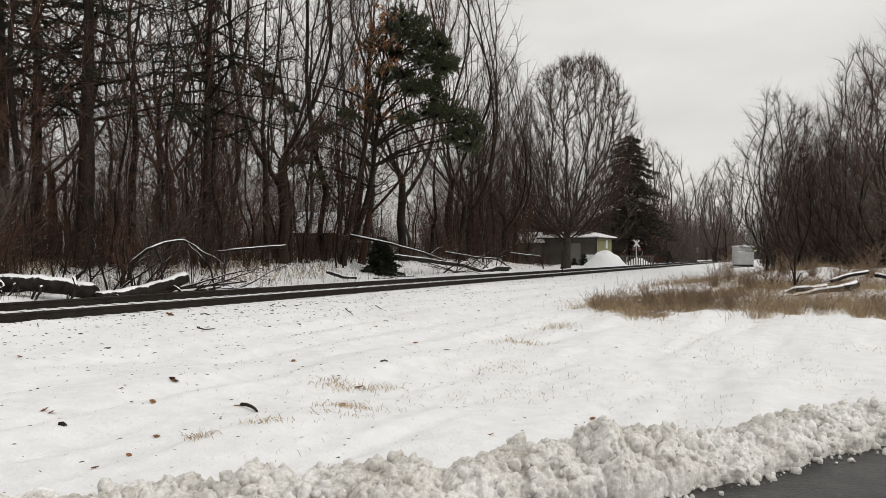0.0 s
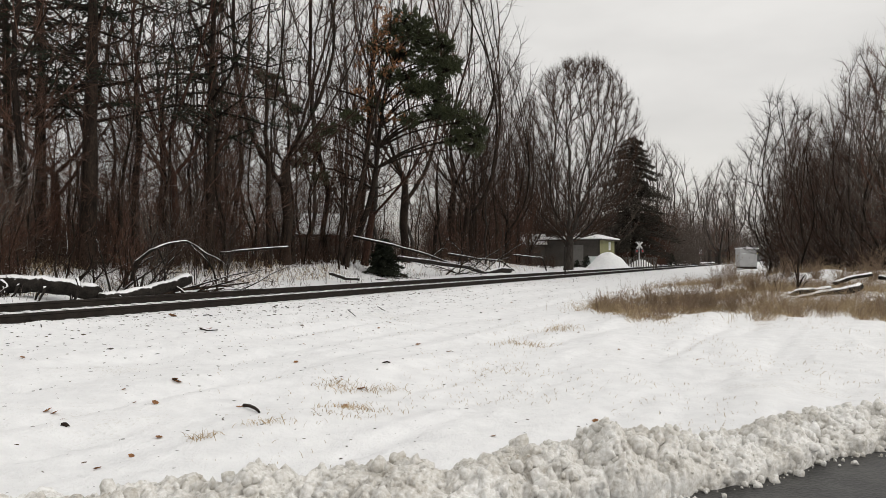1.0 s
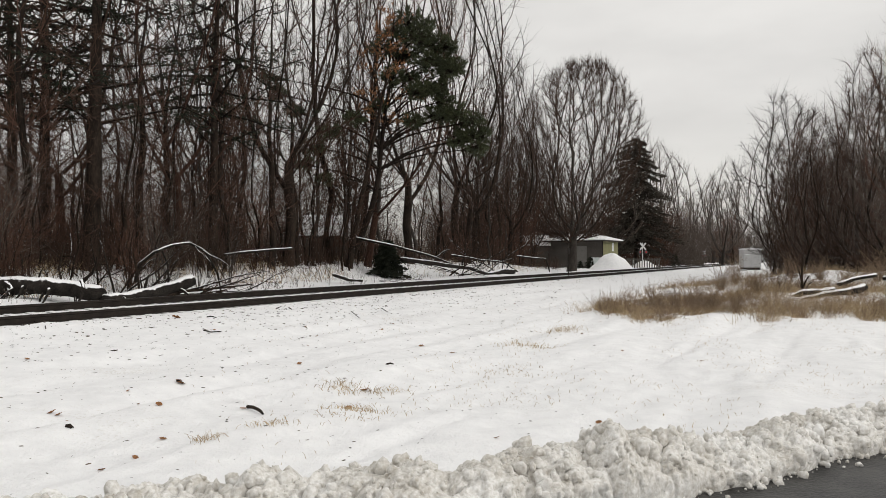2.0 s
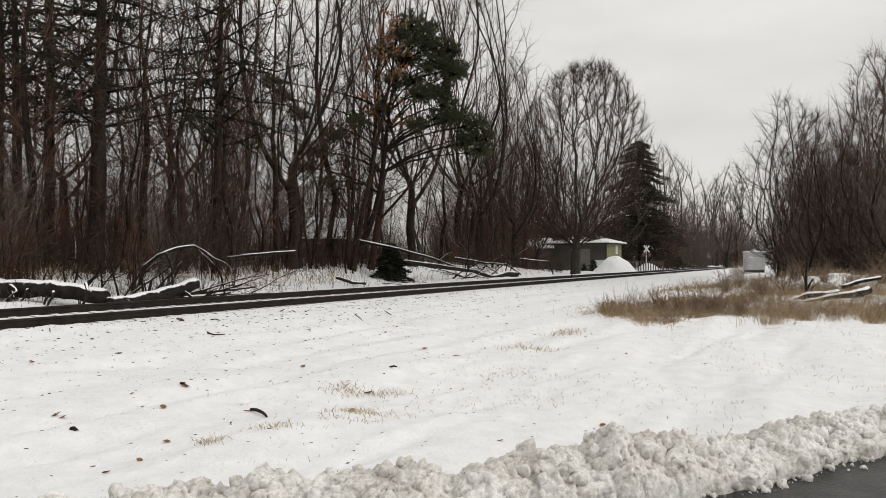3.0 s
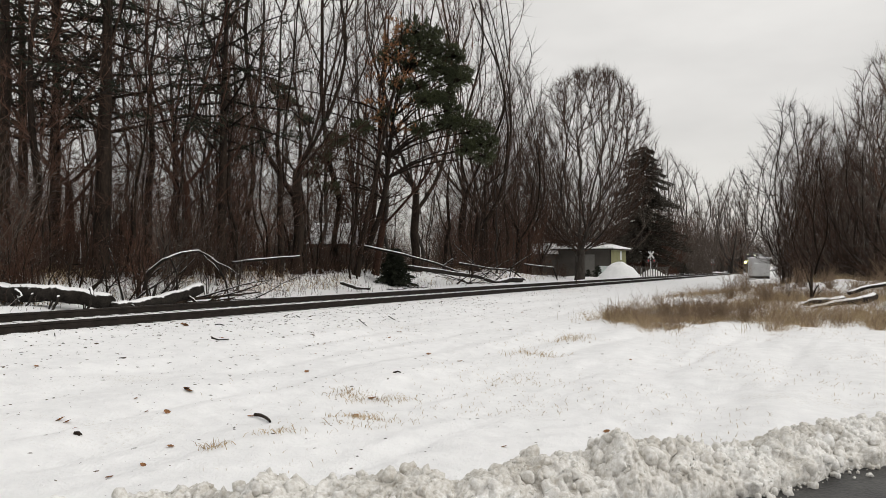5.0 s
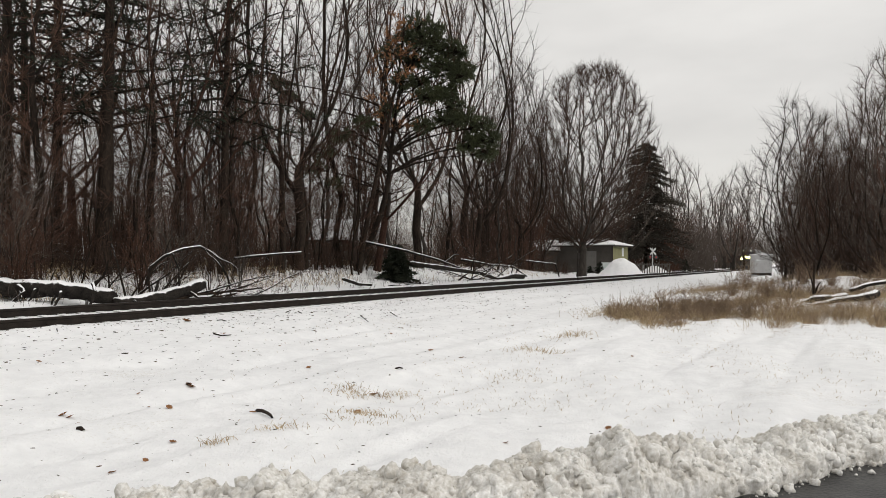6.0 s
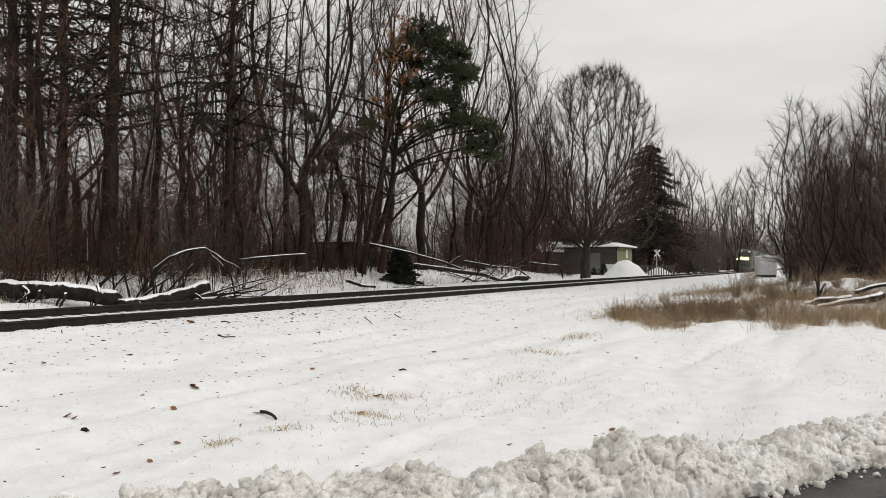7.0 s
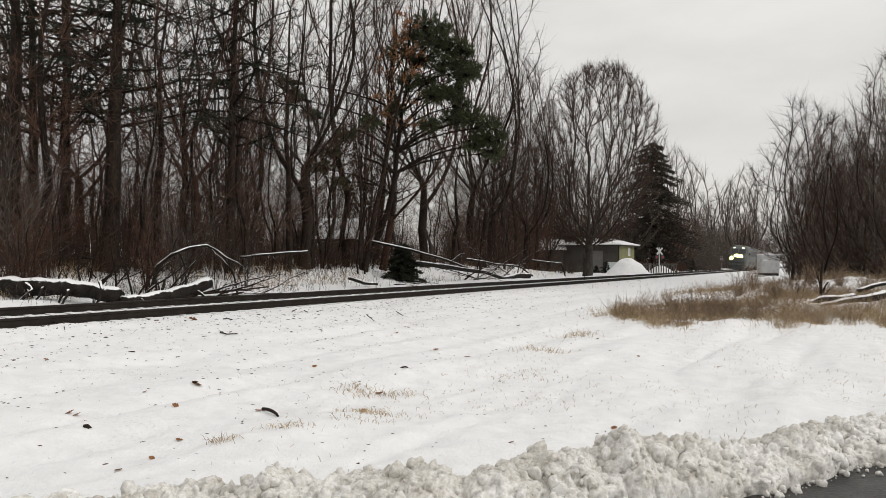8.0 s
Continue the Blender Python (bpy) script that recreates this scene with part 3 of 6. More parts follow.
def make_grown(name, seed, goals, trunk, base, tip, bark, twig, label, category="tree", group="", direct=0.4, step=0.5, twigs=2.0, twig_len=0.5, limbs=6, up=0.5, wander=0.05, flare=0.35, rise=0.3):
    nr = np.random.default_rng(seed)
    tree = tagged(new(name), label, category, group)
    P, par = branch_out(nr, goals, trunk, direct, step, wander, rise=rise)
    chains, rad = limbs_of(P, par, base, tip)
    paths = []
    for c, r in chains:
        r = list(r)
        if c[0] == 0:
            r[0] *= 1 + flare
        paths.append((P[c].tolist(), r, 10 if r[0] > 0.12 else 6 if r[0] > 0.05 else 4 if r[0] > 2.5 * tip else 3))
    part("stem" if category == "bush" else "trunk", tubes("trunk", paths[:1], bark), None, tree)
    rest = sorted(paths[1:], key=lambda q: -q[1][0])
    for q in rest[:limbs]:
        part("limb", tubes("limb", [q], bark), None, tree)
    # fine twigs on all that is thin
    i = np.flatnonzero((rad < 3.6 * tip) & (par >= 0))
    i = np.repeat(i, nr.poisson(twigs, len(i)))
    way = P[i] - P[par[i]]
    way /= np.maximum(np.linalg.norm(way, axis=1, keepdims=True), 1e-6)
    way = way * 0.9 + nr.normal(0, 0.55, (len(i), 3)) + np.array([0, 0, up])
    way /= np.maximum(np.linalg.norm(way, axis=1, keepdims=True), 1e-6)
    root = P[i] + (P[par[i]] - P[i]) * nr.random((len(i), 1))
    end = root + way * (twig_len * nr.uniform(0.35, 1.3, (len(i), 1)))
    part("crown", tubes("crown", rest[limbs:], twig, list(zip(root, end, np.full(len(i), tip * 0.75)))), None, tree)
    return tree


def bole(nr, tall, n=9, wob=0.06, lean=(0, 0)):
    """The points of a trunk, from just under the ground up."""
    w = np.cumsum(nr.normal(0, wob, (n, 2)), axis=0)
    w -= w[0]
    return [(lean[0] * k / (n - 1) + w[k, 0], lean[1] * k / (n - 1) + w[k, 1], -0.2 + tall * k / (n - 1)) for k in range(n)]


def forest_tree(kind, seed, bark, twig, label, group):
    nr = np.random.default_rng(seed)
    if kind == "tall":
        g = np.concatenate([dome(nr, 260, 3.2, 17, 3.4, 0.75, 0.5), dome(nr, 60, 1.5, 9, 2.4, 0.9, 0.6)])
        return make_grown("bare_tree", seed, g, bole(nr, 15, 12, 0.10), 0.165, 0.0085, bark, twig, label, group=group, direct=0.35, step=0.8, twigs=4.0, twig_len=0.9, up=0.15, wander=0.03, rise=0.1)
    if kind == "fork":
        g = dome(nr, 340, 3.6, 16, 3.9, 0.7, 0.6, 0.15)
        return make_grown("bare_tree", seed, g, bole(nr, 3.4, 5, 0.08), 0.16, 0.0085, bark, twig, label, group=group, direct=0.6, step=0.8, twigs=4.0, twig_len=0.9, up=0.2, limbs=8, wander=0.03)
    if kind == "boughs":
        g = np.concatenate([dome(nr, 300, 1.8, 17, 3.1, 1.0, 0.35)])
        return make_grown("bare_tree", seed, g, bole(nr, 17, 14, 0.05), 0.27, 0.009, bark, twig, label, group=group, direct=0.15, step=0.8, twigs=5.5, twig_len=0.9, up=0.0, limbs=10, wander=0.04, rise=0.0)
    g = dome(nr, 190, 2.2, 14.5, 1.9, 0.75, 0.6, shift=(0.5, 0.2))
    return make_grown("bare_tree", seed, g, bole(nr, 11, 10, 0.13), 0.09, 0.0075, bark, twig, label, group=group, direct=0.4, step=0.8, twigs=5.0, twig_len=0.85, up=0.25, wander=0.03, rise=0.1)


def stand(x, y, turn=0, lean_x=0, lean_y=0, size=1.0, sink=0.05):
    return Matrix.Translation((x, y, ground_z(x, y) - sink)) @ Euler((radians(lean_x), radians(lean_y), radians(turn))).to_matrix().to_4x4() @ Matrix.Scale(size, 4)


BUSH = spec(seg=(4, 3, 1), tip=(0.3, 0.4, 0.5), wob=(0.12, 0.16, 0.2), up=(0.05, 0.05, 0.03), sides=(4, 3, 3), kids=(9, 8), full=(1, 1), to=(1, 1), angle=(42, 45),
            close=(0.1, 0.1), ratio=(0.45, 0.45), short=(0.3, 0.2), thin=(0.55, 0.6), min=0.004, flare=0)
BUSH["from"] = (0.15, 0.15)



def plant(protos, spots, least=0.0):
    """Each master goes to its first spot, and copies of it to the others; spots: master, x, y, turn, lean x, lean y, size; least: metres beyond the track."""
    used = set()
    for i, (k, x, y, turn, lx, ly, size) in enumerate(spots):
        if least:
            far = clear_of_track(x, y, least + 0.37 * (i * 7 % 6))
            x, y, size = x * far, y * far, size * far
        m = stand(x, y, turn, lx, ly, size)
        if k in used:
            copy_thing(protos[k], m)
        else:
            protos[k].matrix_basis = m
            used.add(k)


def young_tree(seed, tall, bark, twig, label, group):
    nr = np.random.default_rng(seed)
    g = dome(nr, 95, 0.9, tall, tall * 0.2, 0.8, 0.6, shift=(nr.normal(0, 0.5), nr.normal(0, 0.5)))
    return make_grown("sapling", seed, g, bole(nr, tall * 0.6, 7, 0.09), 0.0045 * tall + 0.006, 0.0055, bark, twig, label, "tree", group, direct=0.4, step=0.6, twigs=4.0, twig_len=0.7, up=0.2, limbs=2, wander=0.03, rise=0.05)


def plant_saplings(rng):
    g = "saplings of the wood beyond the track"
    P = [young_tree(70 + k, (6.5, 8.0, 5.0, 9.5)[k], BARK, (TWIG, TWIG_RED, TWIG, TWIG)[k],
                    ("thin bare sapling with many fine dark twigs", "thin bare sapling with russet twigs", "small bare sapling", "tall whippy bare sapling")[k] + " in the wood", g)
         for k in range(4)]
    spots = []
    for i in range(74):
        u = rng.uniform(-90, 935)
        lo = 24 if u < 450 else 24 + (u - 450) * 0.055
        depth = rng.uniform(lo, lo + 42)
        spots.append((rng.randrange(4), (u - 784) / 1305 * depth, depth, rng.uniform(0, 360), rng.gauss(0, 4), rng.gauss(0, 5), rng.uniform(0.75, 1.35)))
    for i in range(30):
        u = rng.uniform(-60, 560) if i < 22 else rng.uniform(560, 860)
        lo = 21.5 if u < 350 else 21.5 + (u - 350) * 0.04
        depth = lo + rng.uniform(0, 4)
        spots.append((1, (u - 784) / 1305 * depth, depth, rng.uniform(0, 360), rng.gauss(0, 4), rng.gauss(0, 6), rng.uniform(0.8, 1.5)))
    plant(P, spots, 6.8)


def build_wood():
    g = "bare trees of the wood beyond the track"
    dark = "tall bare dark-barked tree with fine twigs in the snowy wood"
    P = [forest_tree("tall", 1, BARK, TWIG, dark, g),
         forest_tree("tall", 2, BARK, TWIG, dark, g),
         forest_tree("slim", 3, BARK, TWIG_RED, "slender bare tree with russet twigs in the wood", g),
         forest_tree("slim", 4, BARK_GREY, TWIG, "slender bare grey-barked tree in the wood", g),
         forest_tree("fork", 5, BARK, TWIG, "bare spreading tree forking into long rising limbs", g),
         forest_tree("fork", 6, BARK_RED, TWIG_RED, "tall bare forking tree with reddish bark in the wood", g),
         forest_tree("boughs", 7, BARK, TWIG, "tall dark trunk with level bare boughs", g)]
    spots = [
        (6, -12.22, 25, 10, 1, 1.5, 1.0), (0, -11.30, 27, 80, 2, -3, 0.85), (5, -9.56, 26, 200, 0, 1.5, 1.0), (1, -12.26, 31, 40, 0, 2, 0.8),
        (3, -9.17, 30, 10, 0, -1, 0.9), (2, -7.84, 27, 60, 0, 6, 1.0), (1, -7.02, 29, 120, 0, 2, 1.0), (4, -6.53, 30, 30, 0, 2.5, 1.3),
        (0, -6.88, 33, 250, 0, 4, 0.9), (2, -4.64, 29, 10, 0, -2, 1.0), (3, -4.37, 31, 80, 0, 9, 1.0), (1, -3.71, 31, 310, 0, 8, 0.95),
        (5, -3.97, 36, 30, 0, 11, 0.95), (4, -2.2, 41, 200, 0, 4, 0.95), (3, -1.81, 37, 140, 0, 8, 0.95), (1, -0.77, 42, 30, 0, 3, 0.8),
        (4, 0.54, 44, 260, 0, 5, 0.92), (4, 1.73, 47, 200, 0, 3, 0.8), (0, -14.42, 26, 310, 0, -4, 0.95), (2, -13.47, 23, 40, 0, 3, 1.0),
        (5, -15.95, 30, 140, 0, -7, 1.0), (3, -11.57, 34, 77, 0, 1, 1.0), (6, -15.15, 24, 77, 0, 1, 1.0),
    ]
    rng = random.Random(11)
    for i in range(26):
        u = rng.uniform(-120, 930)
        depth = rng.uniform(30, 74) if u < 700 else rng.uniform(46, 84)
        x = (u - 784) / 1305 * depth
        spots.append((rng.choice((0, 1, 1, 2, 2, 3, 3, 4, 5)), x, depth, rng.uniform(0, 360), rng.gauss(0, 2), rng.gauss(0, 3), rng.uniform(0.7, 1.05)))
    for i in range(15):
        u = rng.uniform(795, 925)
        depth = rng.uniform(50, 82)
        spots.append((rng.choice((1, 2, 3, 4)), (u - 784) / 1305 * depth, depth, rng.uniform(0, 360), rng.gauss(0, 2), rng.gauss(0, 3), rng.uniform(0.72, 0.9) * (0.75 + 0.25 * depth / 66)))
    plant(P, spots, 7.4)
    plant_saplings(rng)
    B = [make_tree("bush", 20 + k, BUSH, (2.2, 2.8, 1.8, 3.4)[k], 0.02, (BARK, BARK_GREY, BARK, BARK)[k], (TWIG, TWIG_GREY, TWIG_RED, TWIG)[k],
                   ("tangled bare brown bush", "pale bare bush with snowy twigs", "russet bare thicket", "tall thin bare bush")[k] + " at the edge of the wood", "bush",
                   "bushes of the undergrowth", stems=(7, 6, 9, 6)[k]) for k in range(4)]
    spots = []
    for i in range(120):
        u = rng.uniform(-60, 960)
        q = (4.8 if u < 420 else 7.4) + 18 * rng.random() ** 1.3
        # along the track to that bearing
        d0 = (u - 784) / 1305
        s = (d0 * (RAIL_NEAR.y + RAIL_SIDE.y * q) - RAIL_NEAR.x - RAIL_SIDE.x * q) / (RAIL_DIR.x - d0 * RAIL_DIR.y)
        p = along(s, q)
        spots.append((rng.randrange(4), p.x, p.y, rng.uniform(0, 360), 0, 0, rng.uniform(0.7, 1.5)))
    plant(B, spots)


def build_far_trees():
    nr = np.random.default_rng(41)
    crown = np.concatenate([dome(nr, 2300, 2.6, 19.0, 6.3, 0.95, 0.45, 0.1, (1.0, 0)), dome(nr, 600, 6.0, 19.3, 6.1, 0.95, 0.5, 0.5, (1.0, 0))])
    big = make_grown("bare_tree", 41, crown, bole(nr, 11.0, 9, 0.10), 0.38, 0.0115, BARK_GREY, TWIG, "large round-crowned bare tree beside the low house", group="trees by the crossing",
                     direct=0.45, step=0.8, twigs=10.0, twig_len=0.85, limbs=14, up=0.5, wander=0.02, rise=0.6)
    big.matrix_basis = stand(10.95, 66, 0, 0, 0.5, 1.0)
    g = "bare trees beyond the crossing"
    # the first far tree's grey bark and pale twigs carry the haze of distance
    F = [make_grown("bare_tree", 50, dome(nr, 150, 2.5, 15, 5.0, 0.75, 0.6, 0.2), bole(nr, 4, 5, 0.1), 0.30, 0.018, BARK_GREY, TWIG_GREY, "distant bare tree beyond the crossing, paled for haze", group=g,
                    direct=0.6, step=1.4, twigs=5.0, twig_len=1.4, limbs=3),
         make_grown("bare_tree", 51, dome(nr, 130, 1.0, 13, 3.8, 0.75, 0.6), bole(nr, 8, 7, 0.1), 0.20, 0.018, BARK, TWIG_RED, "distant bare tree with russet twigs", group=g,
                    direct=0.5, step=1.4, twigs=5.0, twig_len=1.4, limbs=2)]
    rng = random.Random(8)
    spots = [(0, 65.35, 185, 0, 0, 0, 1.35), (0, 72.21, 190, 90, 0, 0, 1.3)]
    for i in range(50):
        u = rng.uniform(1085, 1300)
        depth = rng.uniform(135, 240)
        spots.append((rng.randrange(2), (u - 784) / 1305 * depth, depth, rng.uniform(0, 360), 0, 0, rng.uniform(0.75, 1.05) * (1 if u > 1180 else 1.2)))
    for i in range(30):
        u = rng.uniform(830, 1100)
        depth = rng.uniform(85, 140)
        low = 0.85 if u > 930 else 1.0
        spots.append((rng.randrange(2), (u - 784) / 1305 * depth, depth, rng.uniform(0, 360), 0, 0, low * rng.uniform(0.8, 1.05)))
    plant(F, spots)


def build_right_trees():
    g = "bare trees on the bank beside the road"
    nr = np.random.default_rng(61)
    P = [make_grown("bare_tree", 61, dome(nr, 300, 1.2, 10.0, 3.5, 0.72, 0.6, 0.1), bole(nr, 2.6, 5, 0.08), 0.12, 0.008, BARK, TWIG_GREY, "bare many-branched tree on the brushy bank", group=g,
                    direct=0.4, step=0.8, twigs=6.0, twig_len=0.8, limbs=5, up=0.3, wander=0.03, rise=0.05),
         make_grown("bare_tree", 62, dome(nr, 260, 1.0, 10.4, 2.7, 0.72, 0.6), bole(nr, 5.5, 7, 0.08), 0.10, 0.008, BARK_GREY, TWIG_RED, "bare slender tree with reddish twigs on the brushy bank", group=g,
                    direct=0.4, step=0.8, twigs=6.0, twig_len=0.8, limbs=5, up=0.3, wander=0.03, rise=0.05),
         make_grown("bare_tree", 63, dome(nr, 260, 0.5, 8.6, 3.2, 0.8, 0.6), bole(nr, 1.2, 4, 0.05), 0.09, 0.008, BARK, TWIG, "bare young tree with pale snowy twigs", group=g,
                    direct=0.4, step=0.8, twigs=6.0, twig_len=0.8, limbs=5, up=0.3, wander=0.03, rise=0.05)]
    spots = [(0, 27.18, 62, 10, 0, -2, 1.12), (1, 27.38, 58, 40, 0, 0, 1.12), (0, 25.13, 50, 80, 0, 0, 1.0), (2, 23.40, 44, 20, 0, 2, 1.35),
             (1, 23.04, 42, 300, 0, 3, 1.15), (0, 20.35, 34, 140, 0, 0, 0.85), (2, 20.99, 36, 200, 0, -4, 0.9), (1, 20.89, 33, 15, 0, -3, 1.0),
             (2, 31.91, 66, 190, 0, -3, 1.3), (0, 29.43, 66, 100, 0, -4, 1.28), (2, 28.55, 62, 300, 0, -3, 1.35), (0, 19.68, 30, 230, 0, -3, 0.95), (2, 21.72, 38, 20, 0, 2, 0.95)]
    rng = random.Random(21)
    for i in range(40):
        u = rng.uniform(1365, 1640)
        depth = rng.uniform(44, 95)
        spots.append((rng.randrange(3), (u - 784) / 1305 * depth, depth, rng.uniform(0, 360), 0, rng.gauss(0, 3), rng.uniform(0.62, 0.9) * depth / 58 * (0.85 + 0.25 * (u - 1350) / 290)))
    for i in range(16):
        u = rng.uniform(1395, 1620)
        depth = rng.uniform(38, 60)
        spots.append((rng.randrange(3), (u - 784) / 1305 * depth, depth, rng.uniform(0, 360), 0, rng.gauss(0, 4), rng.uniform(0.7, 0.95) * depth / 52))
    plant(P, spots)



# ---- blades, needles and leaves ----
def blades(name, base, way, length, width, mat, bend=0.0, rng=None):
    """One mesh of many pointed blades: two triangles each, bent outwards."""
    n = len(base)
    way = way / np.maximum(np.linalg.norm(way, axis=1, keepdims=True), 1e-9)
    side = np.cross(way, rng.normal(size=(n, 3)))
    side /= np.maximum(np.linalg.norm(side, axis=1, keepdims=True), 1e-9)
    hor = way * np.array([1, 1, 0.0])
    a, b = base - side * width[:, None] / 2, base + side * width[:, None] / 2
    mid = base + way * length[:, None] * 0.55
    c, d = mid + side * width[:, None] * 0.4, mid - side * width[:, None] * 0.4
    tip = base + way * length[:, None] + hor * (bend * length)[:, None] - np.array([0, 0, 1.0]) * (bend * length * 0.6)[:, None]
    v = np.stack([a, b, c, d, tip], 1).reshape(-1, 3)
    i = np.arange(n)[:, None] * 5
    f = np.concatenate([i + [0, 1, 2], i + [0, 2, 3], i + [3, 2, 4]], 0)
    return fast_mesh(name, v, f, mat)


def thicket(name, seed, n, place, tall, mat, label, twigs=4, radius=0.012):
    """A mass of thin bare stems that nobody could count."""
    rng = random.Random(seed)
    paths, spikes = [], []
    for i in range(n):
        x, y = place(rng)
        z = ground_z(x, y) - 0.05
        h = tall * rng.uniform(0.45, 1.15)
        d = Vector((rng.gauss(0, 0.25), rng.gauss(0, 0.25), 1)).normalized()
        p = Vector((x, y, z))
        pts = [p]
        for k in range(3):
            d = (d + Vector((rng.gauss(0, 0.14), rng.gauss(0, 0.14), 0.03))).normalized()
            pts.append(pts[-1] + d * h / 3)
        r = radius * rng.uniform(0.6, 1.3)
        paths.append((pts, (r, r * 0.8, r * 0.6, r * 0.35), 3))
        for k in range(twigs):
            t = rng.uniform(0.3, 2.9)
            o = pts[int(t)].lerp(pts[int(t) + 1], t - int(t))
            w = Vector((rng.gauss(0, 1), rng.gauss(0, 1), rng.uniform(0.1, 1.2))).normalized()
            l = h * rng.uniform(0.12, 0.4)
            spikes.append((o, o + w * l, r * 0.5))
    return tagged(new(name, tubes(name, paths, mat, spikes)), label, "undergrowth", kind="stuff")


def spot_in(lo_u, hi_u, lo_d, hi_d, slope=0.0):
    def place(rng):
        u = rng.uniform(lo_u, hi_u)
        d = rng.uniform(lo_d, hi_d) + slope * max(0.0, u)
        return u * d, d
    return place


def beyond_track(lo_u, hi_u, lo_q, hi_q):
    def place(rng):
        u, q = rng.uniform(lo_u, hi_u), rng.uniform(lo_q, hi_q)
        s = (u * (RAIL_NEAR.y + RAIL_SIDE.y * q) - RAIL_NEAR.x - RAIL_SIDE.x * q) / (RAIL_DIR.x - u * RAIL_DIR.y)
        p = along(s, q)
        return p.x, p.y
    return place


def build_undergrowth():
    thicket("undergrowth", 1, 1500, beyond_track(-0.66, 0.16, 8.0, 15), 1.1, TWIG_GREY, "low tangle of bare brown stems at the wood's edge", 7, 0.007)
    thicket("undergrowth", 11, 2600, beyond_track(-0.66, 0.15, 6.6, 11.0), 1.5, TWIG, "dense fine brown brush along the edge of the wood", 9, 0.010)
    thicket("undergrowth", 2, 1000, beyond_track(-0.66, 0.14, 12, 30), 2.6, TWIG_RED, "dense dark bare undergrowth inside the wood", 8, 0.012)
    thicket("undergrowth", 3, 1700, beyond_track(-0.66, 0.14, 28, 62), 7.5, TWIG_RED, "dense tall bare thicket deep in the wood", 9, 0.022)
    thicket("undergrowth", 4, 1300, spot_in(0.12, 0.30, 96, 150), 9.0, TWIG_RED, "dense bare thicket behind the low house", 7, 0.035)
    # haze over this far thicket is put into its pale twig colour
    thicket("undergrowth", 5, 1300, spot_in(0.24, 0.42, 170, 260), 10.0, TWIG_GREY, "distant bare thicket beyond the crossing, paled for haze", 8, 0.07)
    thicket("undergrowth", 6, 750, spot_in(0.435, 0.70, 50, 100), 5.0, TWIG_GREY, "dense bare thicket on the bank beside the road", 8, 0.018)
    thicket("undergrowth", 7, 800, spot_in(0.43, 0.70, 100, 170), 9, TWIG, "tall dark thicket behind the bank's trees", 8, 0.05)
    # twigs paled here to imitate haze in front of the thicket
    thicket("undergrowth", 9, 600, spot_in(0.285, 0.345, 112, 150), 8.0, TWIG_GREY, "bare thicket beside the crossing, paled to look hazy", 8, 0.03)
    thicket("undergrowth", 10, 800, spot_in(-0.02, 0.10, 62, 95), 8.0, TWIG_RED, "bare brown thicket at the back of the wood", 8, 0.025)
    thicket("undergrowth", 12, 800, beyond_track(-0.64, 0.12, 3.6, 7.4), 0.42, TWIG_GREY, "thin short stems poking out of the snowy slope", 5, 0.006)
    thicket("undergrowth", 8, 420, beyond_track(-0.62, -0.12, 4.4, 8.0), 0.8, TWIG, "sparse bare brush poking out of the snow beside the track", 6, 0.006)


# ---- evergreens ----
def conifer(name, seed, tall, wide, mat, label, category, blade=0.16, boughs=70, per=46, bare=0.05, shape=1.0, bark=None, droop=0.15, tilt=0.08):
    rng, nr = random.Random(seed), np.random.default_rng(seed)
    t = tagged(new(name), label, category)
    trunk = [Vector((0, 0, -0.1))]
    for k in range(8):
        trunk.append(trunk[-1] + Vector((rng.gauss(0, 0.006), rng.gauss(0, 0.006), 1)) * tall / 8)
    r = tall * 0.013
    part("trunk", tubes("trunk", [(trunk, [r * (1 - 0.11 * k) for k in range(9)], 8)], bark or BARK), None, t)
    paths, base, way = [], [], []
    for k in range(boughs):
        f = bare + (1 - bare) * (k + rng.random()) / boughs
        z = f * tall
        l = wide / 2 * (1 - f) ** shape * rng.uniform(0.5, 1.2) + 0.04 * wide
        a = k * 2.4 + rng.uniform(-0.4, 0.4)
        o = Vector((0, 0, z))
        d = Vector((math.cos(a), math.sin(a), rng.gauss(0.05, tilt)))
        pts = [o + d * l * q + Vector((rng.gauss(0, 0.05 * l * q), rng.gauss(0, 0.05 * l * q), -droop * l * q * q * 2 + 0.05 * l + rng.gauss(0, 0.3 * tilt * l * q))) for q in (0, 0.35, 0.7, 1.0)]
        paths.append((pts, [r * 0.3, r * 0.22, r * 0.15, r * 0.08], 3))
        for j in range(int(per * (0.3 + l / wide))):
            q = rng.uniform(0.15, 1.05)
            b = o + d * l * q + Vector((rng.gauss(0, 0.08 * l), rng.gauss(0, 0.08 * l), -droop * l * q * q * 2 + 0.05 * l))
            base.append(b[:])
            way.append((d.x + rng.gauss(0, 0.6), d.y + rng.gauss(0, 0.6), rng.gauss(-0.15, 0.45)))
    part("crown", tubes("crown", paths, bark or BARK), None, t)
    n = len(base)
    part("needles", blades("needles", np.array(base), np.array(way), nr.uniform(0.7, 1.4, n) * blade, nr.uniform(0.6, 1.3, n) * blade * 0.3, mat, 0.2, nr), None, t)
    return t


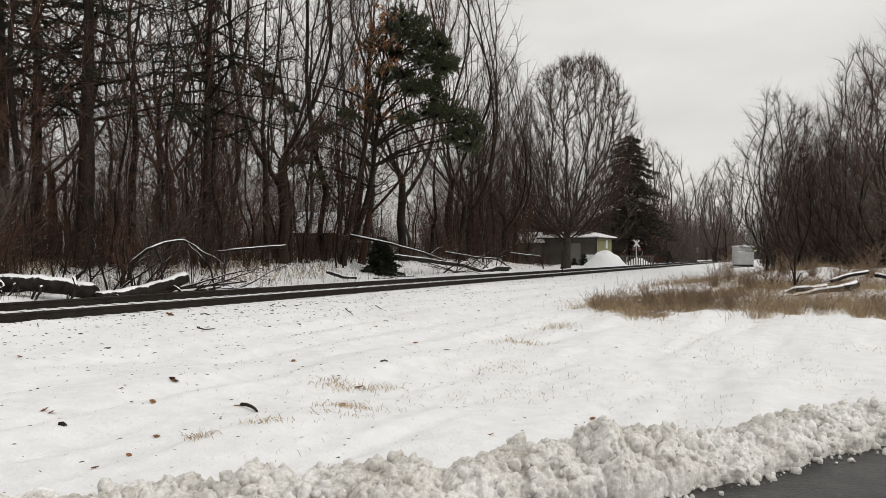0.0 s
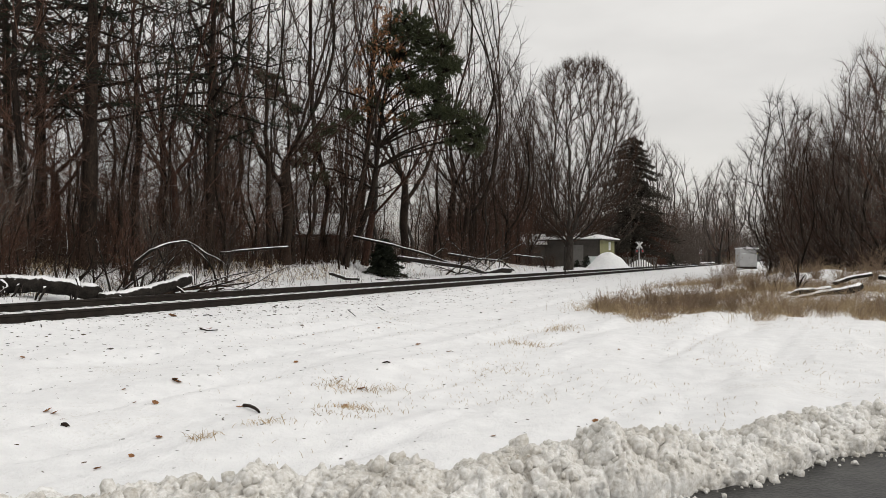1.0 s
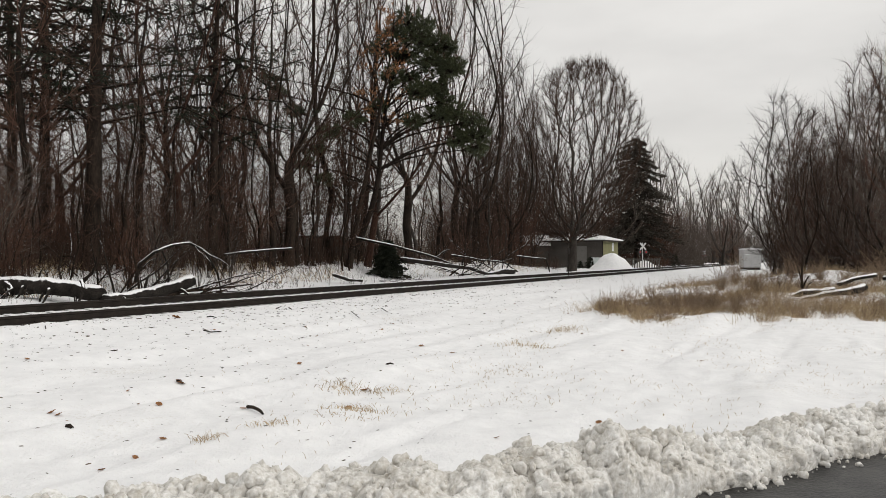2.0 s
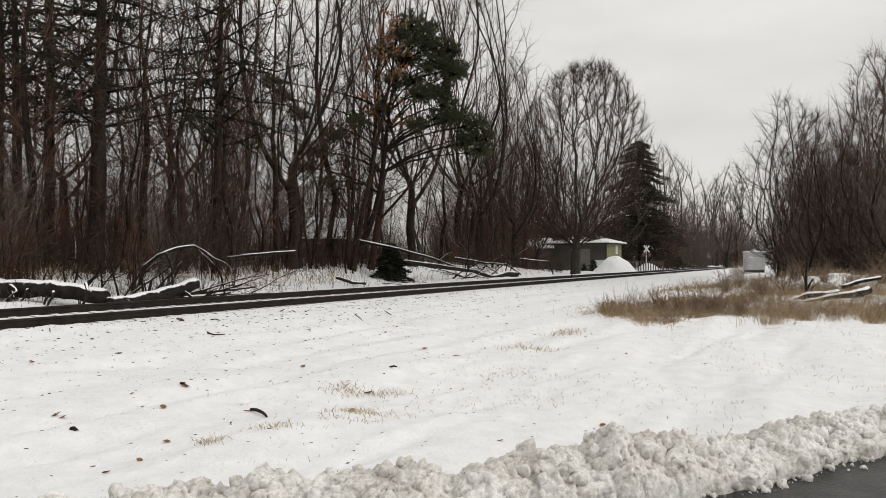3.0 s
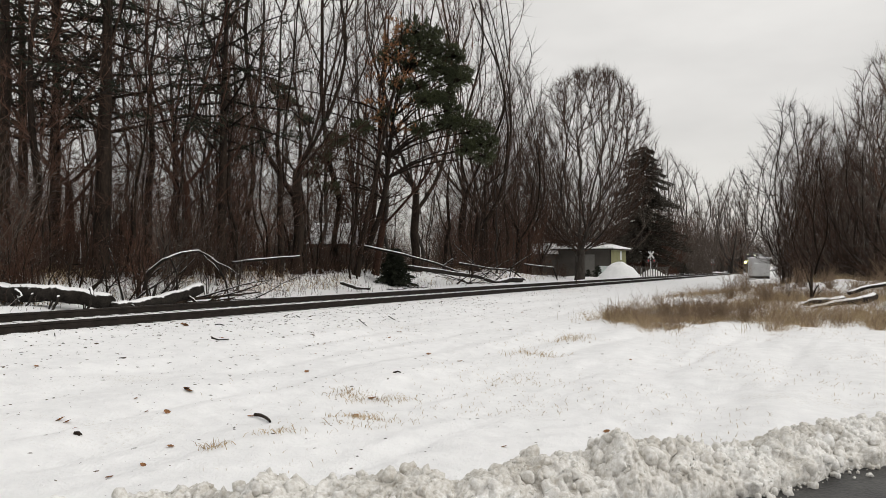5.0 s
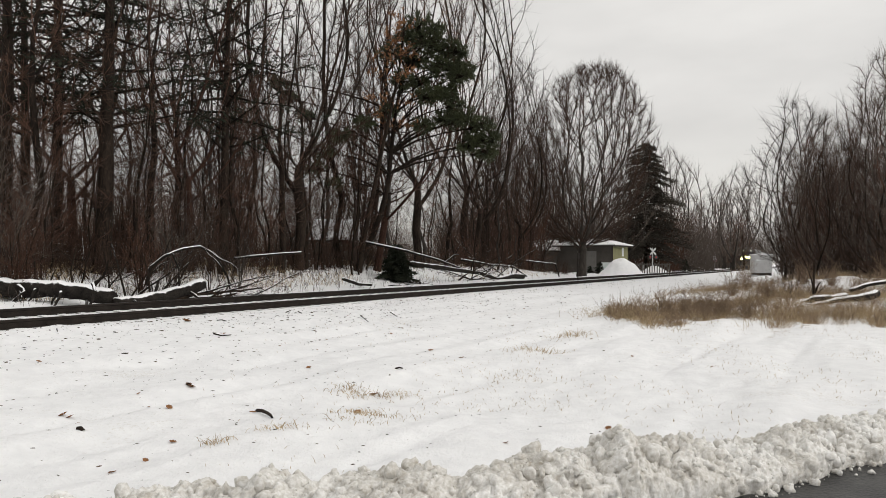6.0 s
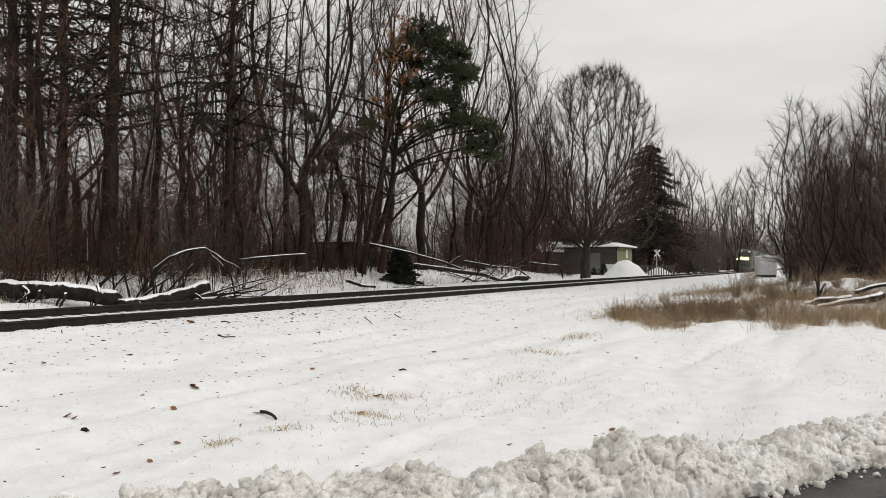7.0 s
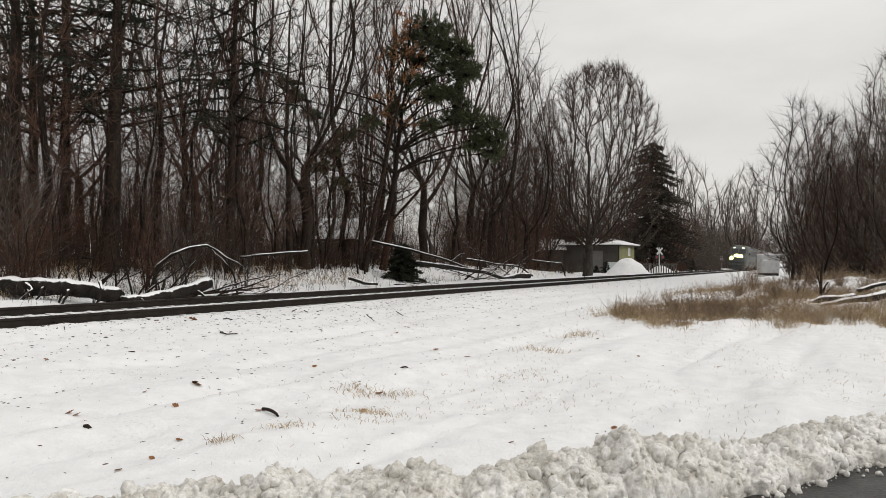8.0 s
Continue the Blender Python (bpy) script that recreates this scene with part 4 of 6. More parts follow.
def build_pine():
    """A leaning pine with its needles in tufts near the top."""
    rng, nr = random.Random(4), np.random.default_rng(4)
    t = tagged(new("pine_tree"), "leaning pine with dark green tufted crown over a bare trunk", "pine tree")
    top = Vector((3.6, 0.3, 12.0))
    pts = [Vector((0, 0, -0.2)).lerp(top, k / 12) + Vector((0.45 * math.sin(k * 0.5), 0.1 * math.sin(k), 0)) for k in range(13)]
    part("trunk", tubes("trunk", [(pts, [0.17 * (1 - 0.065 * k) for k in range(13)], 9)], BARK), None, t)
    paths, base, way, tint = [], [], [], []
    clumps = [((3.2, 0, 12.2), 0.75), ((3.9, 0.3, 12.0), 0.6), ((2.6, 0.2, 11.6), 0.7), ((3.6, -0.4, 11.2), 0.9), ((4.4, 0.2, 11.1), 0.8), ((5.1, 0.1, 10.9), 0.55),
              ((4.8, 0.4, 10.2), 0.75), ((5.2, -0.3, 9.6), 0.55), ((4.1, -0.3, 10.1), 0.7), ((3.0, 0.5, 10.6), 0.6), ((4.6, 0.1, 9.0), 0.6), ((5.0, 0.2, 8.3), 0.5),
              ((5.6, -0.5, 7.5), 0.65), ((6.3, -0.6, 7.1), 0.6), ((6.8, -0.5, 6.5), 0.45), ((5.0, -0.4, 7.4), 0.5), ((4.2, -0.4, 8.7), 0.5), ((6.0, -0.3, 6.6), 0.5), ((3.3, 0.3, 9.4), 0.4),
              ((1.9, 0.2, 10.9), 0.65), ((2.4, -0.3, 9.4), 0.6), ((5.4, 0.1, 9.9), 0.6), ((3.7, -0.4, 8.6), 0.65), ((4.6, 0.3, 7.7), 0.6), ((3.4, -0.2, 7.2), 0.55), ((1.7, 0.3, 8.0), 0.5),
              ((5.7, -0.4, 6.2), 0.55), ((6.5, -0.6, 5.8), 0.5), ((0.6, -0.5, 7.3), 0.5), ((-0.6, -0.8, 6.6), 0.55), ((-1.3, -1.0, 5.8), 0.5), ((-1.7, -1.0, 5.0), 0.5), ((-0.7, -1.2, 4.3), 0.4),
              ((-2.2, -0.6, 7.6), 0.45), ((-3.4, -0.8, 9.2), 0.5), ((-3.0, -0.7, 8.4), 0.45)]
    for (cx, cy, cz), rad in clumps:
        c = Vector((cx, cy, cz))
        k = min(11, max(4, int((cz - 0.8) / 12.0 * 12)))
        o = pts[k]
        mid = o.lerp(c, 0.55) + Vector((0, 0, 0.25))
        paths.append(([o, o.lerp(mid, 0.5) + Vector((0, 0, 0.12)), mid, c], (0.06, 0.05, 0.035, 0.015), 5))
        for j in range(int(60 * rad / 0.6)):
            v = Vector((rng.gauss(0, 1), rng.gauss(0, 1), rng.gauss(0, 0.75))).normalized() * rad * rng.random() ** 0.4
            tip = c + Vector((v.x, v.y, v.z * 0.8))
            paths.append(([mid.lerp(c, 0.6), c + v * 0.4, tip], (0.014, 0.01, 0.005), 3))
            out = (v.normalized() + Vector((0, 0, 0.5)))
            for q in range(18):
                base.append((tip + Vector((rng.gauss(0, 0.04), rng.gauss(0, 0.04), rng.gauss(0, 0.04))))[:])
                way.append((out.x + rng.gauss(0, 0.7), out.y + rng.gauss(0, 0.7), out.z + rng.gauss(0, 0.5)))
    # dead boughs lower down
    for k in range(26):
        i = rng.randrange(3, 10)
        a = rng.uniform(0, 6.28)
        o = pts[i]
        d = Vector((math.cos(a), math.sin(a), rng.uniform(-0.1, 0.5)))
        l = rng.uniform(0.6, 2.4)
        paths.append(([o, o + d * l * 0.5, o + d * l + Vector((0, 0, 0.2))], (0.03, 0.02, 0.006), 3))
    part("crown", tubes("crown", paths, BARK), None, t)
    n = len(base)
    part("needles", blades("needles", np.array(base), np.array(way), nr.uniform(0.14, 0.28, n), nr.uniform(0.022, 0.038, n), NEEDLE, 0.15, nr), None, t)
    t.matrix_basis = stand(-5.49, 38.1, 0, 0, 0, 1.06, 0.25)


def build_leafy_oak():
    """A tree that has kept some of its dead leaves."""
    rng, nr = random.Random(9), np.random.default_rng(9)
    S = spec(kids=(18, 7, 6), ratio=(0.2, 0.45, 0.5))
    S["from"] = (0.5, 0.2, 0.2)
    t = make_tree("oak_tree", 91, S, 13.5, 0.15, BARK, TWIG, "oak keeping sparse dead brown leaves high up", "oak tree", lean=(0.11, 0))
    out = skeleton_of(91 * 31, S, 13.5, 0.15, (0.11, 0))
    base, way = [], []
    for pts, rad, k in out[-1]:
        if pts[-1].z > 7.0 and pts[-1].z < 12.5:
            for j in range(4):
                p = pts[0].lerp(pts[-1], rng.random())
                base.append((p + Vector((rng.gauss(0, 0.06), rng.gauss(0, 0.06), rng.gauss(0, 0.06))))[:])
                way.append((rng.gauss(0, 1), rng.gauss(0, 1), rng.gauss(-0.6, 0.6)))
    n = len(base)
    part("leaves", blades("leaves", np.array(base), np.array(way), nr.uniform(0.08, 0.15, n), nr.uniform(0.05, 0.09, n), DEAD_LEAF, 0.3, nr), None, t, "dead brown leaves")
    t.matrix_basis = stand(-5.18, 38.0, 0, 0, 0, 1.06)


def build_evergreens():
    build_pine()
    build_leafy_oak()
    c = conifer("spruce_tree", 3, 15.0, 9.0, NEEDLE_BROWN, "tall faded dark spruce behind the bare round tree", "spruce tree", 0.30, 190, 230, 0.10, 0.5, tilt=0.12)
    c.matrix_basis = stand(24.5, 97, 0, 0, 0, 1.13)
    s = conifer("spruce_tree", 5, 1.95, 2.2, NEEDLE_DARK, "small dense dark spruce in the snow beside the track", "spruce tree", 0.15, 110, 150, 0.02, 0.75)
    s.matrix_basis = stand(-3.18, 38.1, 0, 0, 0, 1.0)
    for x, y, h in ((15.35, 80.5, 1.35), (14.3, 80.5, 0.9), (34.16, 112, 1.9)):
        c = conifer("juniper_bush", 7, h, h * 0.9, NEEDLE_DARK, "little dark evergreen bush in the snow by the house", "bush", 0.12 * h, 30, 60, 0.02, 0.6)
        c.matrix_basis = stand(x, y)
    # tall pines in the wood, bare below
    p = conifer("pine_tree", 15, 17, 7.5, NEEDLE_DARK, "tall dark pine with level boughs and thin needles in the wood", "pine tree", 0.18, 74, 112, 0.28, 0.3, droop=-0.02, tilt=0.3)
    p.matrix_basis = stand(-12.63, 26, 0, 1, 1.5)
    for x, y, turn, size in ((-9.5, 29.6, 90, 0.98), (-16.61, 28, 200, 1.0), (-14.6, 26.5, 300, 0.95)):
        copy_thing(p, stand(x, y, turn, 0, 1, size))


# ---- fallen wood ----
def log(name, pts, r0, r1, label, mat=None, stubs=(), category="log", sides=10):
    """A fallen trunk along pts with broken stubs (start on the trunk 0..1, way, length, radius)."""
    mat = mat or (SNOWY_TWIG if r0 < 0.085 else SNOWY_BARK)
    t = tagged(new(name), label, category)
    ks = [clear_of_track(p[0], p[1], 4.2 if p[1] > 27 else 2.75) for p in pts]
    pts = [Vector((x * k, y * k, 1.6 + (z - 1.6) * k)) for (x, y, z), k in zip(pts, ks)]
    r0, r1 = r0 * max(ks), r1 * max(ks)
    n = len(pts)
    fine, rad = [], []
    rng = random.Random(n * 13 + int(pts[0].x * 10))
    m = (n - 1) * 4
    for i in range(m + 1):
        f = i / 4
        k = min(n - 2, int(f))
        fine.append(pts[k].lerp(pts[k + 1], f - k) + Vector((rng.gauss(0, 1), rng.gauss(0, 1), rng.gauss(0, 1))) * r0 * 0.07)
        rad.append((r0 + (r1 - r0) * i / m) * rng.uniform(0.92, 1.08))
    # closed ends
    fine = [fine[0]] + fine + [fine[-1]]
    rad = [0.01] + rad + [0.01]
    fine[0] = fine[0] + (fine[1] - fine[2]).normalized() * 0.02
    fine[-1] = fine[-1] + (fine[-2] - fine[-3]).normalized() * 0.02
    part("trunk", tubes("trunk", [(fine, rad, sides)], mat or SNOWY_BARK), None, t)
    for f, way, l, r in stubs:
        o = fine[1 + int(f * m)]
        w = Vector(way)
        p = [o, o + w * l * 0.35, o + w * l * 0.7 + Vector((0.05 * l, 0, 0.05 * l)), o + w * l + Vector((0.12 * l, 0, -0.02 * l))]
        part("branch", tubes("branch", [(p, (r, r * 0.85, r * 0.65, r * 0.3), 6)], mat or SNOWY_BARK), None, t)
    return t


def branchy(name, p, d, length, radius, seed, label, mat=None, droop=-0.02, category="fallen branch", kids=(9, 5)):
    S = spec(seg=(8, 5, 3), tip=(0.3, 0.3, 0.5), wob=(0.06, 0.14, 0.2), up=(droop, 0.0, 0.0), sides=(7, 4, 3), kids=kids, full=(1, 1), to=(1, 1), angle=(45, 42),
             close=(0.2, 0.1), ratio=(0.32, 0.4), short=(0.3, 0.2), thin=(0.5, 0.5), min=0.006, flare=0)
    S["from"] = (0.2, 0.2)
    rng = random.Random(seed)
    k = clear_of_track(p[0], p[1], 4.4 if p[1] > 27 else 3.2)
    p, length, radius = (p[0] * k, p[1] * k, 1.6 + (p[2] - 1.6) * k), length * k, radius * k
    p = (p[0], p[1], max(p[2], ground_z(p[0], p[1])))
    out = [[], [], []]
    grow(rng, out, Vector(p), Vector(d).normalized(), length, radius, 0, S)
    t = tagged(new(name), label, category)
    part("trunk", tubes("trunk", out[0], mat or SNOWY_BARK), None, t)
    part("crown", tubes("crown", out[1] + out[2], TWIG), None, t)
    return t


def build_fallen_wood():
    log("fallen_log", ((-12.61, 19.5, 0.90), (-11.71, 19.5, 0.88), (-10.67, 19.5, 0.84), (-9.90, 19.6, 0.76), (-9.30, 19.6, 0.6)), 0.26, 0.21, "thick fallen log under a thick cap of snow beside the track",
        stubs=((0.15, (-0.5, -0.5, -0.5), 1.0, 0.05), (0.35, (-0.5, -0.6, -0.7), 0.7, 0.05), (0.55, (-0.2, -0.6, -0.85), 0.6, 0.045), (0.28, (0.3, -0.6, -0.3), 0.7, 0.04), (0.45, (0.3, -0.2, 0.9), 0.55, 0.03),
               (0.8, (0.1, -0.6, -0.75), 0.7, 0.05), (0.75, (0.5, 0.2, 0.7), 0.7, 0.035), (0.2, (0.1, 0.1, 1), 0.3, 0.04), (0.92, (0.3, -0.3, -0.8), 0.5, 0.06)))
    log("fallen_log", ((-9.06, 19.2, 0.50), (-8.42, 19.3, 0.55), (-7.72, 19.6, 0.72), (-6.99, 20, 0.98)), 0.14, 0.17, "split fallen log with snow along its top beside the track",
        stubs=((0.5, (0.1, 0.1, 1), 0.55, 0.05), (0.55, (-0.4, 0.2, 0.8), 0.6, 0.03), (0.85, (0.7, -0.2, -0.5), 0.5, 0.06), (0.3, (0.4, -0.7, 0.1), 0.5, 0.03)))
    log("bent_branch", ((-9.15, 21.5, 0.9), (-9.04, 21.5, 1.43), (-8.62, 21.5, 1.77), (-8.07, 21.5, 1.98), (-7.59, 21.5, 2.04), (-7.10, 21.5, 1.78), (-6.72, 21.4, 1.12), (-6.6, 21.3, 0.6)), 0.055, 0.025,
        "bent snow-covered branch arching over the brush", stubs=((0.3, (0.2, 0, 0.9), 0.6, 0.02), (0.62, (0.5, 0, -0.6), 0.9, 0.02), (0.7, (0.8, -0.2, -0.5), 1.0, 0.02), (0.1, (0.5, 0, 0.5), 0.9, 0.03)), category="fallen branch", sides=7)
    for pts, r in ((((-11.63, 19.25, 0.97), (-11.38, 19.15, 0.81), (-11.68, 19.1, 0.53), (-11.90, 19.1, 0.36)), 0.05), (((-11.16, 19.25, 0.86), (-11.21, 19.15, 0.62), (-11.45, 19.1, 0.38)), 0.04),
                   (((-10.47, 19.25, 0.80), (-10.48, 19.15, 0.60), (-10.60, 19.1, 0.38)), 0.045), (((-9.66, 19.3, 1.02), (-9.52, 19.15, 0.80), (-9.57, 19.1, 0.55), (-9.67, 19.1, 0.40)), 0.05),
                   (((-8.41, 19.0, 0.52), (-7.98, 19.0, 0.65), (-7.71, 19.0, 0.55)), 0.035), (((-8.02, 21, 0.6), (-8.0, 21, 1.0), (-8.03, 21, 1.41), (-8.21, 21, 1.82)), 0.035)):
        log("fallen_branch", pts, r, r * 0.55, "crooked snow-lined branch hanging from the fallen log", SNOWY_TWIG, category="fallen branch", sides=6)
    for pts, r in ((((-9.83, 19.6, 0.95), (-9.52, 19.6, 1.19), (-9.44, 19.6, 1.38), (-9.39, 19.6, 1.62)), 0.045), (((-7.89, 20.3, 0.56), (-7.32, 20.3, 0.68), (-6.46, 20.3, 0.76), (-5.43, 20.3, 0.87)), 0.05),
                   (((-7.6, 20.1, 0.55), (-6.8, 20.1, 0.60), (-6.1, 20.2, 0.72)), 0.06), (((-8.75, 20.8, 0.6), (-8.82, 20.8, 1.2), (-8.95, 20.8, 1.75)), 0.04), (((-10.9, 20.8, 0.6), (-11.1, 20.9, 1.3), (-11.0, 21, 2.0)), 0.04)):
        log("fallen_branch", pts, r, r * 0.4, "dark broken branch beside the fallen log", BARK, stubs=((0.5, (0.6, 0.1, 0.5), 0.6, r * 0.5), (0.75, (0.7, -0.2, -0.1), 0.6, r * 0.4)), category="fallen branch", sides=6)
    for k, (x, y, z, d, l) in enumerate(((-7.60, 20.5, 0.62, (1, 0.1, 0.16), 2.6), (-7.18, 20.2, 0.6, (1, 0.45, 0.12), 1.6), (-8.51, 20.8, 0.6, (0.4, 0.2, 0.8), 1.6), (-7.01, 20.6, 0.58, (0.8, 0.3, 0.35), 1.8),
                                          (-9.56, 21, 0.6, (-0.2, 0.2, 0.9), 1.7), (-12.00, 20.5, 0.6, (0.3, 0.1, 0.9), 1.9), (-9.02, 20.5, 0.6, (0.7, 0.1, 0.55), 2.0))):
        branchy("fallen_branch", (x, y, z), d, l, 0.035, 30 + k, "dark broken branch in the brush beside the track")
    log("fallen_tree", ((-8.56, 28, 1.72), (-7.81, 28, 1.82), (-7.08, 28.5, 1.90), (-6.20, 29, 1.98)), 0.06, 0.05, "thin fallen trunk with snow on top hung in the brush",
        stubs=((0.5, (0.3, 0, -0.7), 0.4, 0.03), (0.2, (-0.2, 0, -0.9), 1.2, 0.03)), sides=7)
    log("fallen_branch", ((-4.77, 30.5, 0.92), (-4.11, 30, 0.72), (-3.54, 30, 0.68)), 0.07, 0.06, "short thick broken branch lying in the snow", category="fallen branch", sides=7)
    log("fallen_tree", ((-4.65, 37, 2.62), (-2.63, 36.5, 2.18), (-0.94, 36, 1.72), (0.17, 36, 1.30)), 0.06, 0.05, "long fallen tree with snow on top leaning out of the wood",
        stubs=((0.75, (0.5, 0, 0.4), 1.2, 0.05), (0.9, (0.4, -0.2, 0.9), 1.5, 0.03)), sides=8)
    log("fallen_tree", ((-2.45, 38, 1.55), (-0.68, 37, 1.32), (1.01, 36.5, 1.10), (2.10, 36, 0.75)), 0.10, 0.08, "thick fallen trunk under snow at the wood's edge",
        stubs=((0.6, (0.2, 0, 1), 0.9, 0.05), (0.8, (0.6, 0, 0.6), 1.4, 0.04)), sides=8)
    log("fallen_tree", ((0.17, 37, 1.75), (1.59, 37, 1.50), (2.76, 37.5, 1.42), (3.52, 38, 0.9)), 0.05, 0.04, "thin fallen trunk with snow along its top", stubs=((0.3, (0.3, 0, 0.9), 1.0, 0.03),), sides=7)
    log("fallen_tree", ((1.82, 36, 0.75), (2.61, 35.5, 0.98), (3.10, 35.5, 0.95)), 0.12, 0.13, "stub of a snow-topped fallen trunk at the tangle's end", sides=8)
    log("fallen_branch", ((4.08, 44, 1.72), (5.09, 44, 1.60), (5.77, 44, 1.55), (6.00, 44, 0.8)), 0.05, 0.04, "bent fallen branch with snow on top", category="fallen branch", sides=7)
    for k, (x, y, z, d, l) in enumerate(((0.44, 36, 0.6, (0.8, 0, 0.45), 3.2), (1.82, 36, 0.5, (-0.7, 0, 0.5), 2.8), (2.69, 36.5, 0.4, (0.5, 0, 0.9), 2.2), (1.27, 36, 0.4, (-0.9, -0.2, 0.25), 2.4),
                                          (-2.95, 31, 0.5, (0.9, 0, 0.12), 1.4), (-2.23, 31, 0.5, (0.8, 0.1, 0.2), 1.2), (2.37, 36, 0.4, (-0.5, 0.1, 0.5), 2.2))):
        branchy("fallen_branch", (x, y, z), d, l, 0.03, 50 + k, "dark broken branch in the tangle of fallen wood")
    rng = random.Random(71)
    for k in range(16):
        u, d = rng.uniform(-0.60, -0.22), rng.uniform(20.6, 25.5)
        x = u * d
        branchy("fallen_branch", (x, d, ground_z(x, d) - 0.03), (rng.gauss(0.2, 0.7), rng.gauss(0, 0.3), rng.uniform(0.15, 1.0)), rng.uniform(1.1, 2.4), rng.uniform(0.018, 0.035), 80 + k,
                "dark broken branch in the brush beside the track", BARK if k % 2 else SNOWY_TWIG)
    for k in range(8):
        u, d = rng.uniform(0.0, 0.10), rng.uniform(35, 39)
        x = u * d
        branchy("fallen_branch", (x, d, ground_z(x, d) - 0.03), (rng.gauss(0, 0.9), rng.gauss(0, 0.3), rng.uniform(0.1, 0.7)), rng.uniform(1.4, 3.0), rng.uniform(0.02, 0.04), 110 + k,
                "dark broken branch in the tangle of fallen wood", BARK if k % 2 else SNOWY_TWIG)
    # on the bank beside the road
    log("fallen_log", ((10.62, 23.2, 0.25), (10.85, 23.1, 0.42), (11.1, 23.0, 0.52), (11.6, 23.1, 0.50), (12.1, 23.3, 0.55)), 0.13, 0.16, "thick dark fallen log under snow on the brushy bank",
        stubs=((0.2, (0.9, -0.3, 0.05), 0.7, 0.08),), sides=10)
    log("fallen_log", ((10.72, 22.8, 0.24), (11.13, 22.75, 0.36), (11.56, 22.8, 0.46), (12.49, 22.9, 0.60), (13.1, 23.4, 0.68)), 0.12, 0.13, "snow-topped dark log lying against another on the bank", sides=10)
    log("dead_stump", ((11.46, 24, 0.3), (11.44, 24, 0.9), (11.47, 24, 1.64)), 0.05, 0.03, "thin upright dead stem among the dry grass", BARK, ((0.3, (0.35, 0, 0.9), 0.5, 0.035), (0.5, (-0.4, 0, 0.9), 0.35, 0.03), (0.2, (0.5, 0.1, 0.7), 0.6, 0.03)), "dead stem", 7)
    log("fallen_log", ((13.14, 25, 0.72), (13.72, 25, 0.92), (14.67, 25.5, 1.02)), 0.08, 0.07, "snow-topped log lying across the bank", sides=8)
    log("fallen_log", ((14.38, 24.5, 0.95), (15.13, 24.5, 0.80)), 0.08, 0.07, "snow-topped log end on the bank", sides=8)


# ---- dry grass and weeds ----
def in_brush(nr, n):
    """Spots on the brushy bank, denser in drifts."""
    pts = []
    while len(pts) < n:
        u = 0.20 + 0.43 * nr.random() ** 0.85
        front = 19.7 + 1.8 * math.exp(-((u - 0.19) / 0.04) ** 2) + 0.8 * math.sin(u * 40) + 0.5 * math.sin(u * 143) - 1.6 * nr.random() ** 5
        d = front + abs(nr.normal(0, 1)) * (2.2 + 9 * min(1, max(0, (u - 0.2) / 0.2)))
        x = u * d
        den = field(np.array(x * 0.55), np.array(d * 0.55), 31)
        thin = 1.0 - 0.6 * min(1.0, max(0.0, (u - 0.43) / 0.04)) * (1 if 21.5 < d < 25 else 0.15)
        if nr.random() < (float(den) - 0.30) * 2.6 * thin and d < 46:
            pts.append((x, d))
    return np.array(pts)


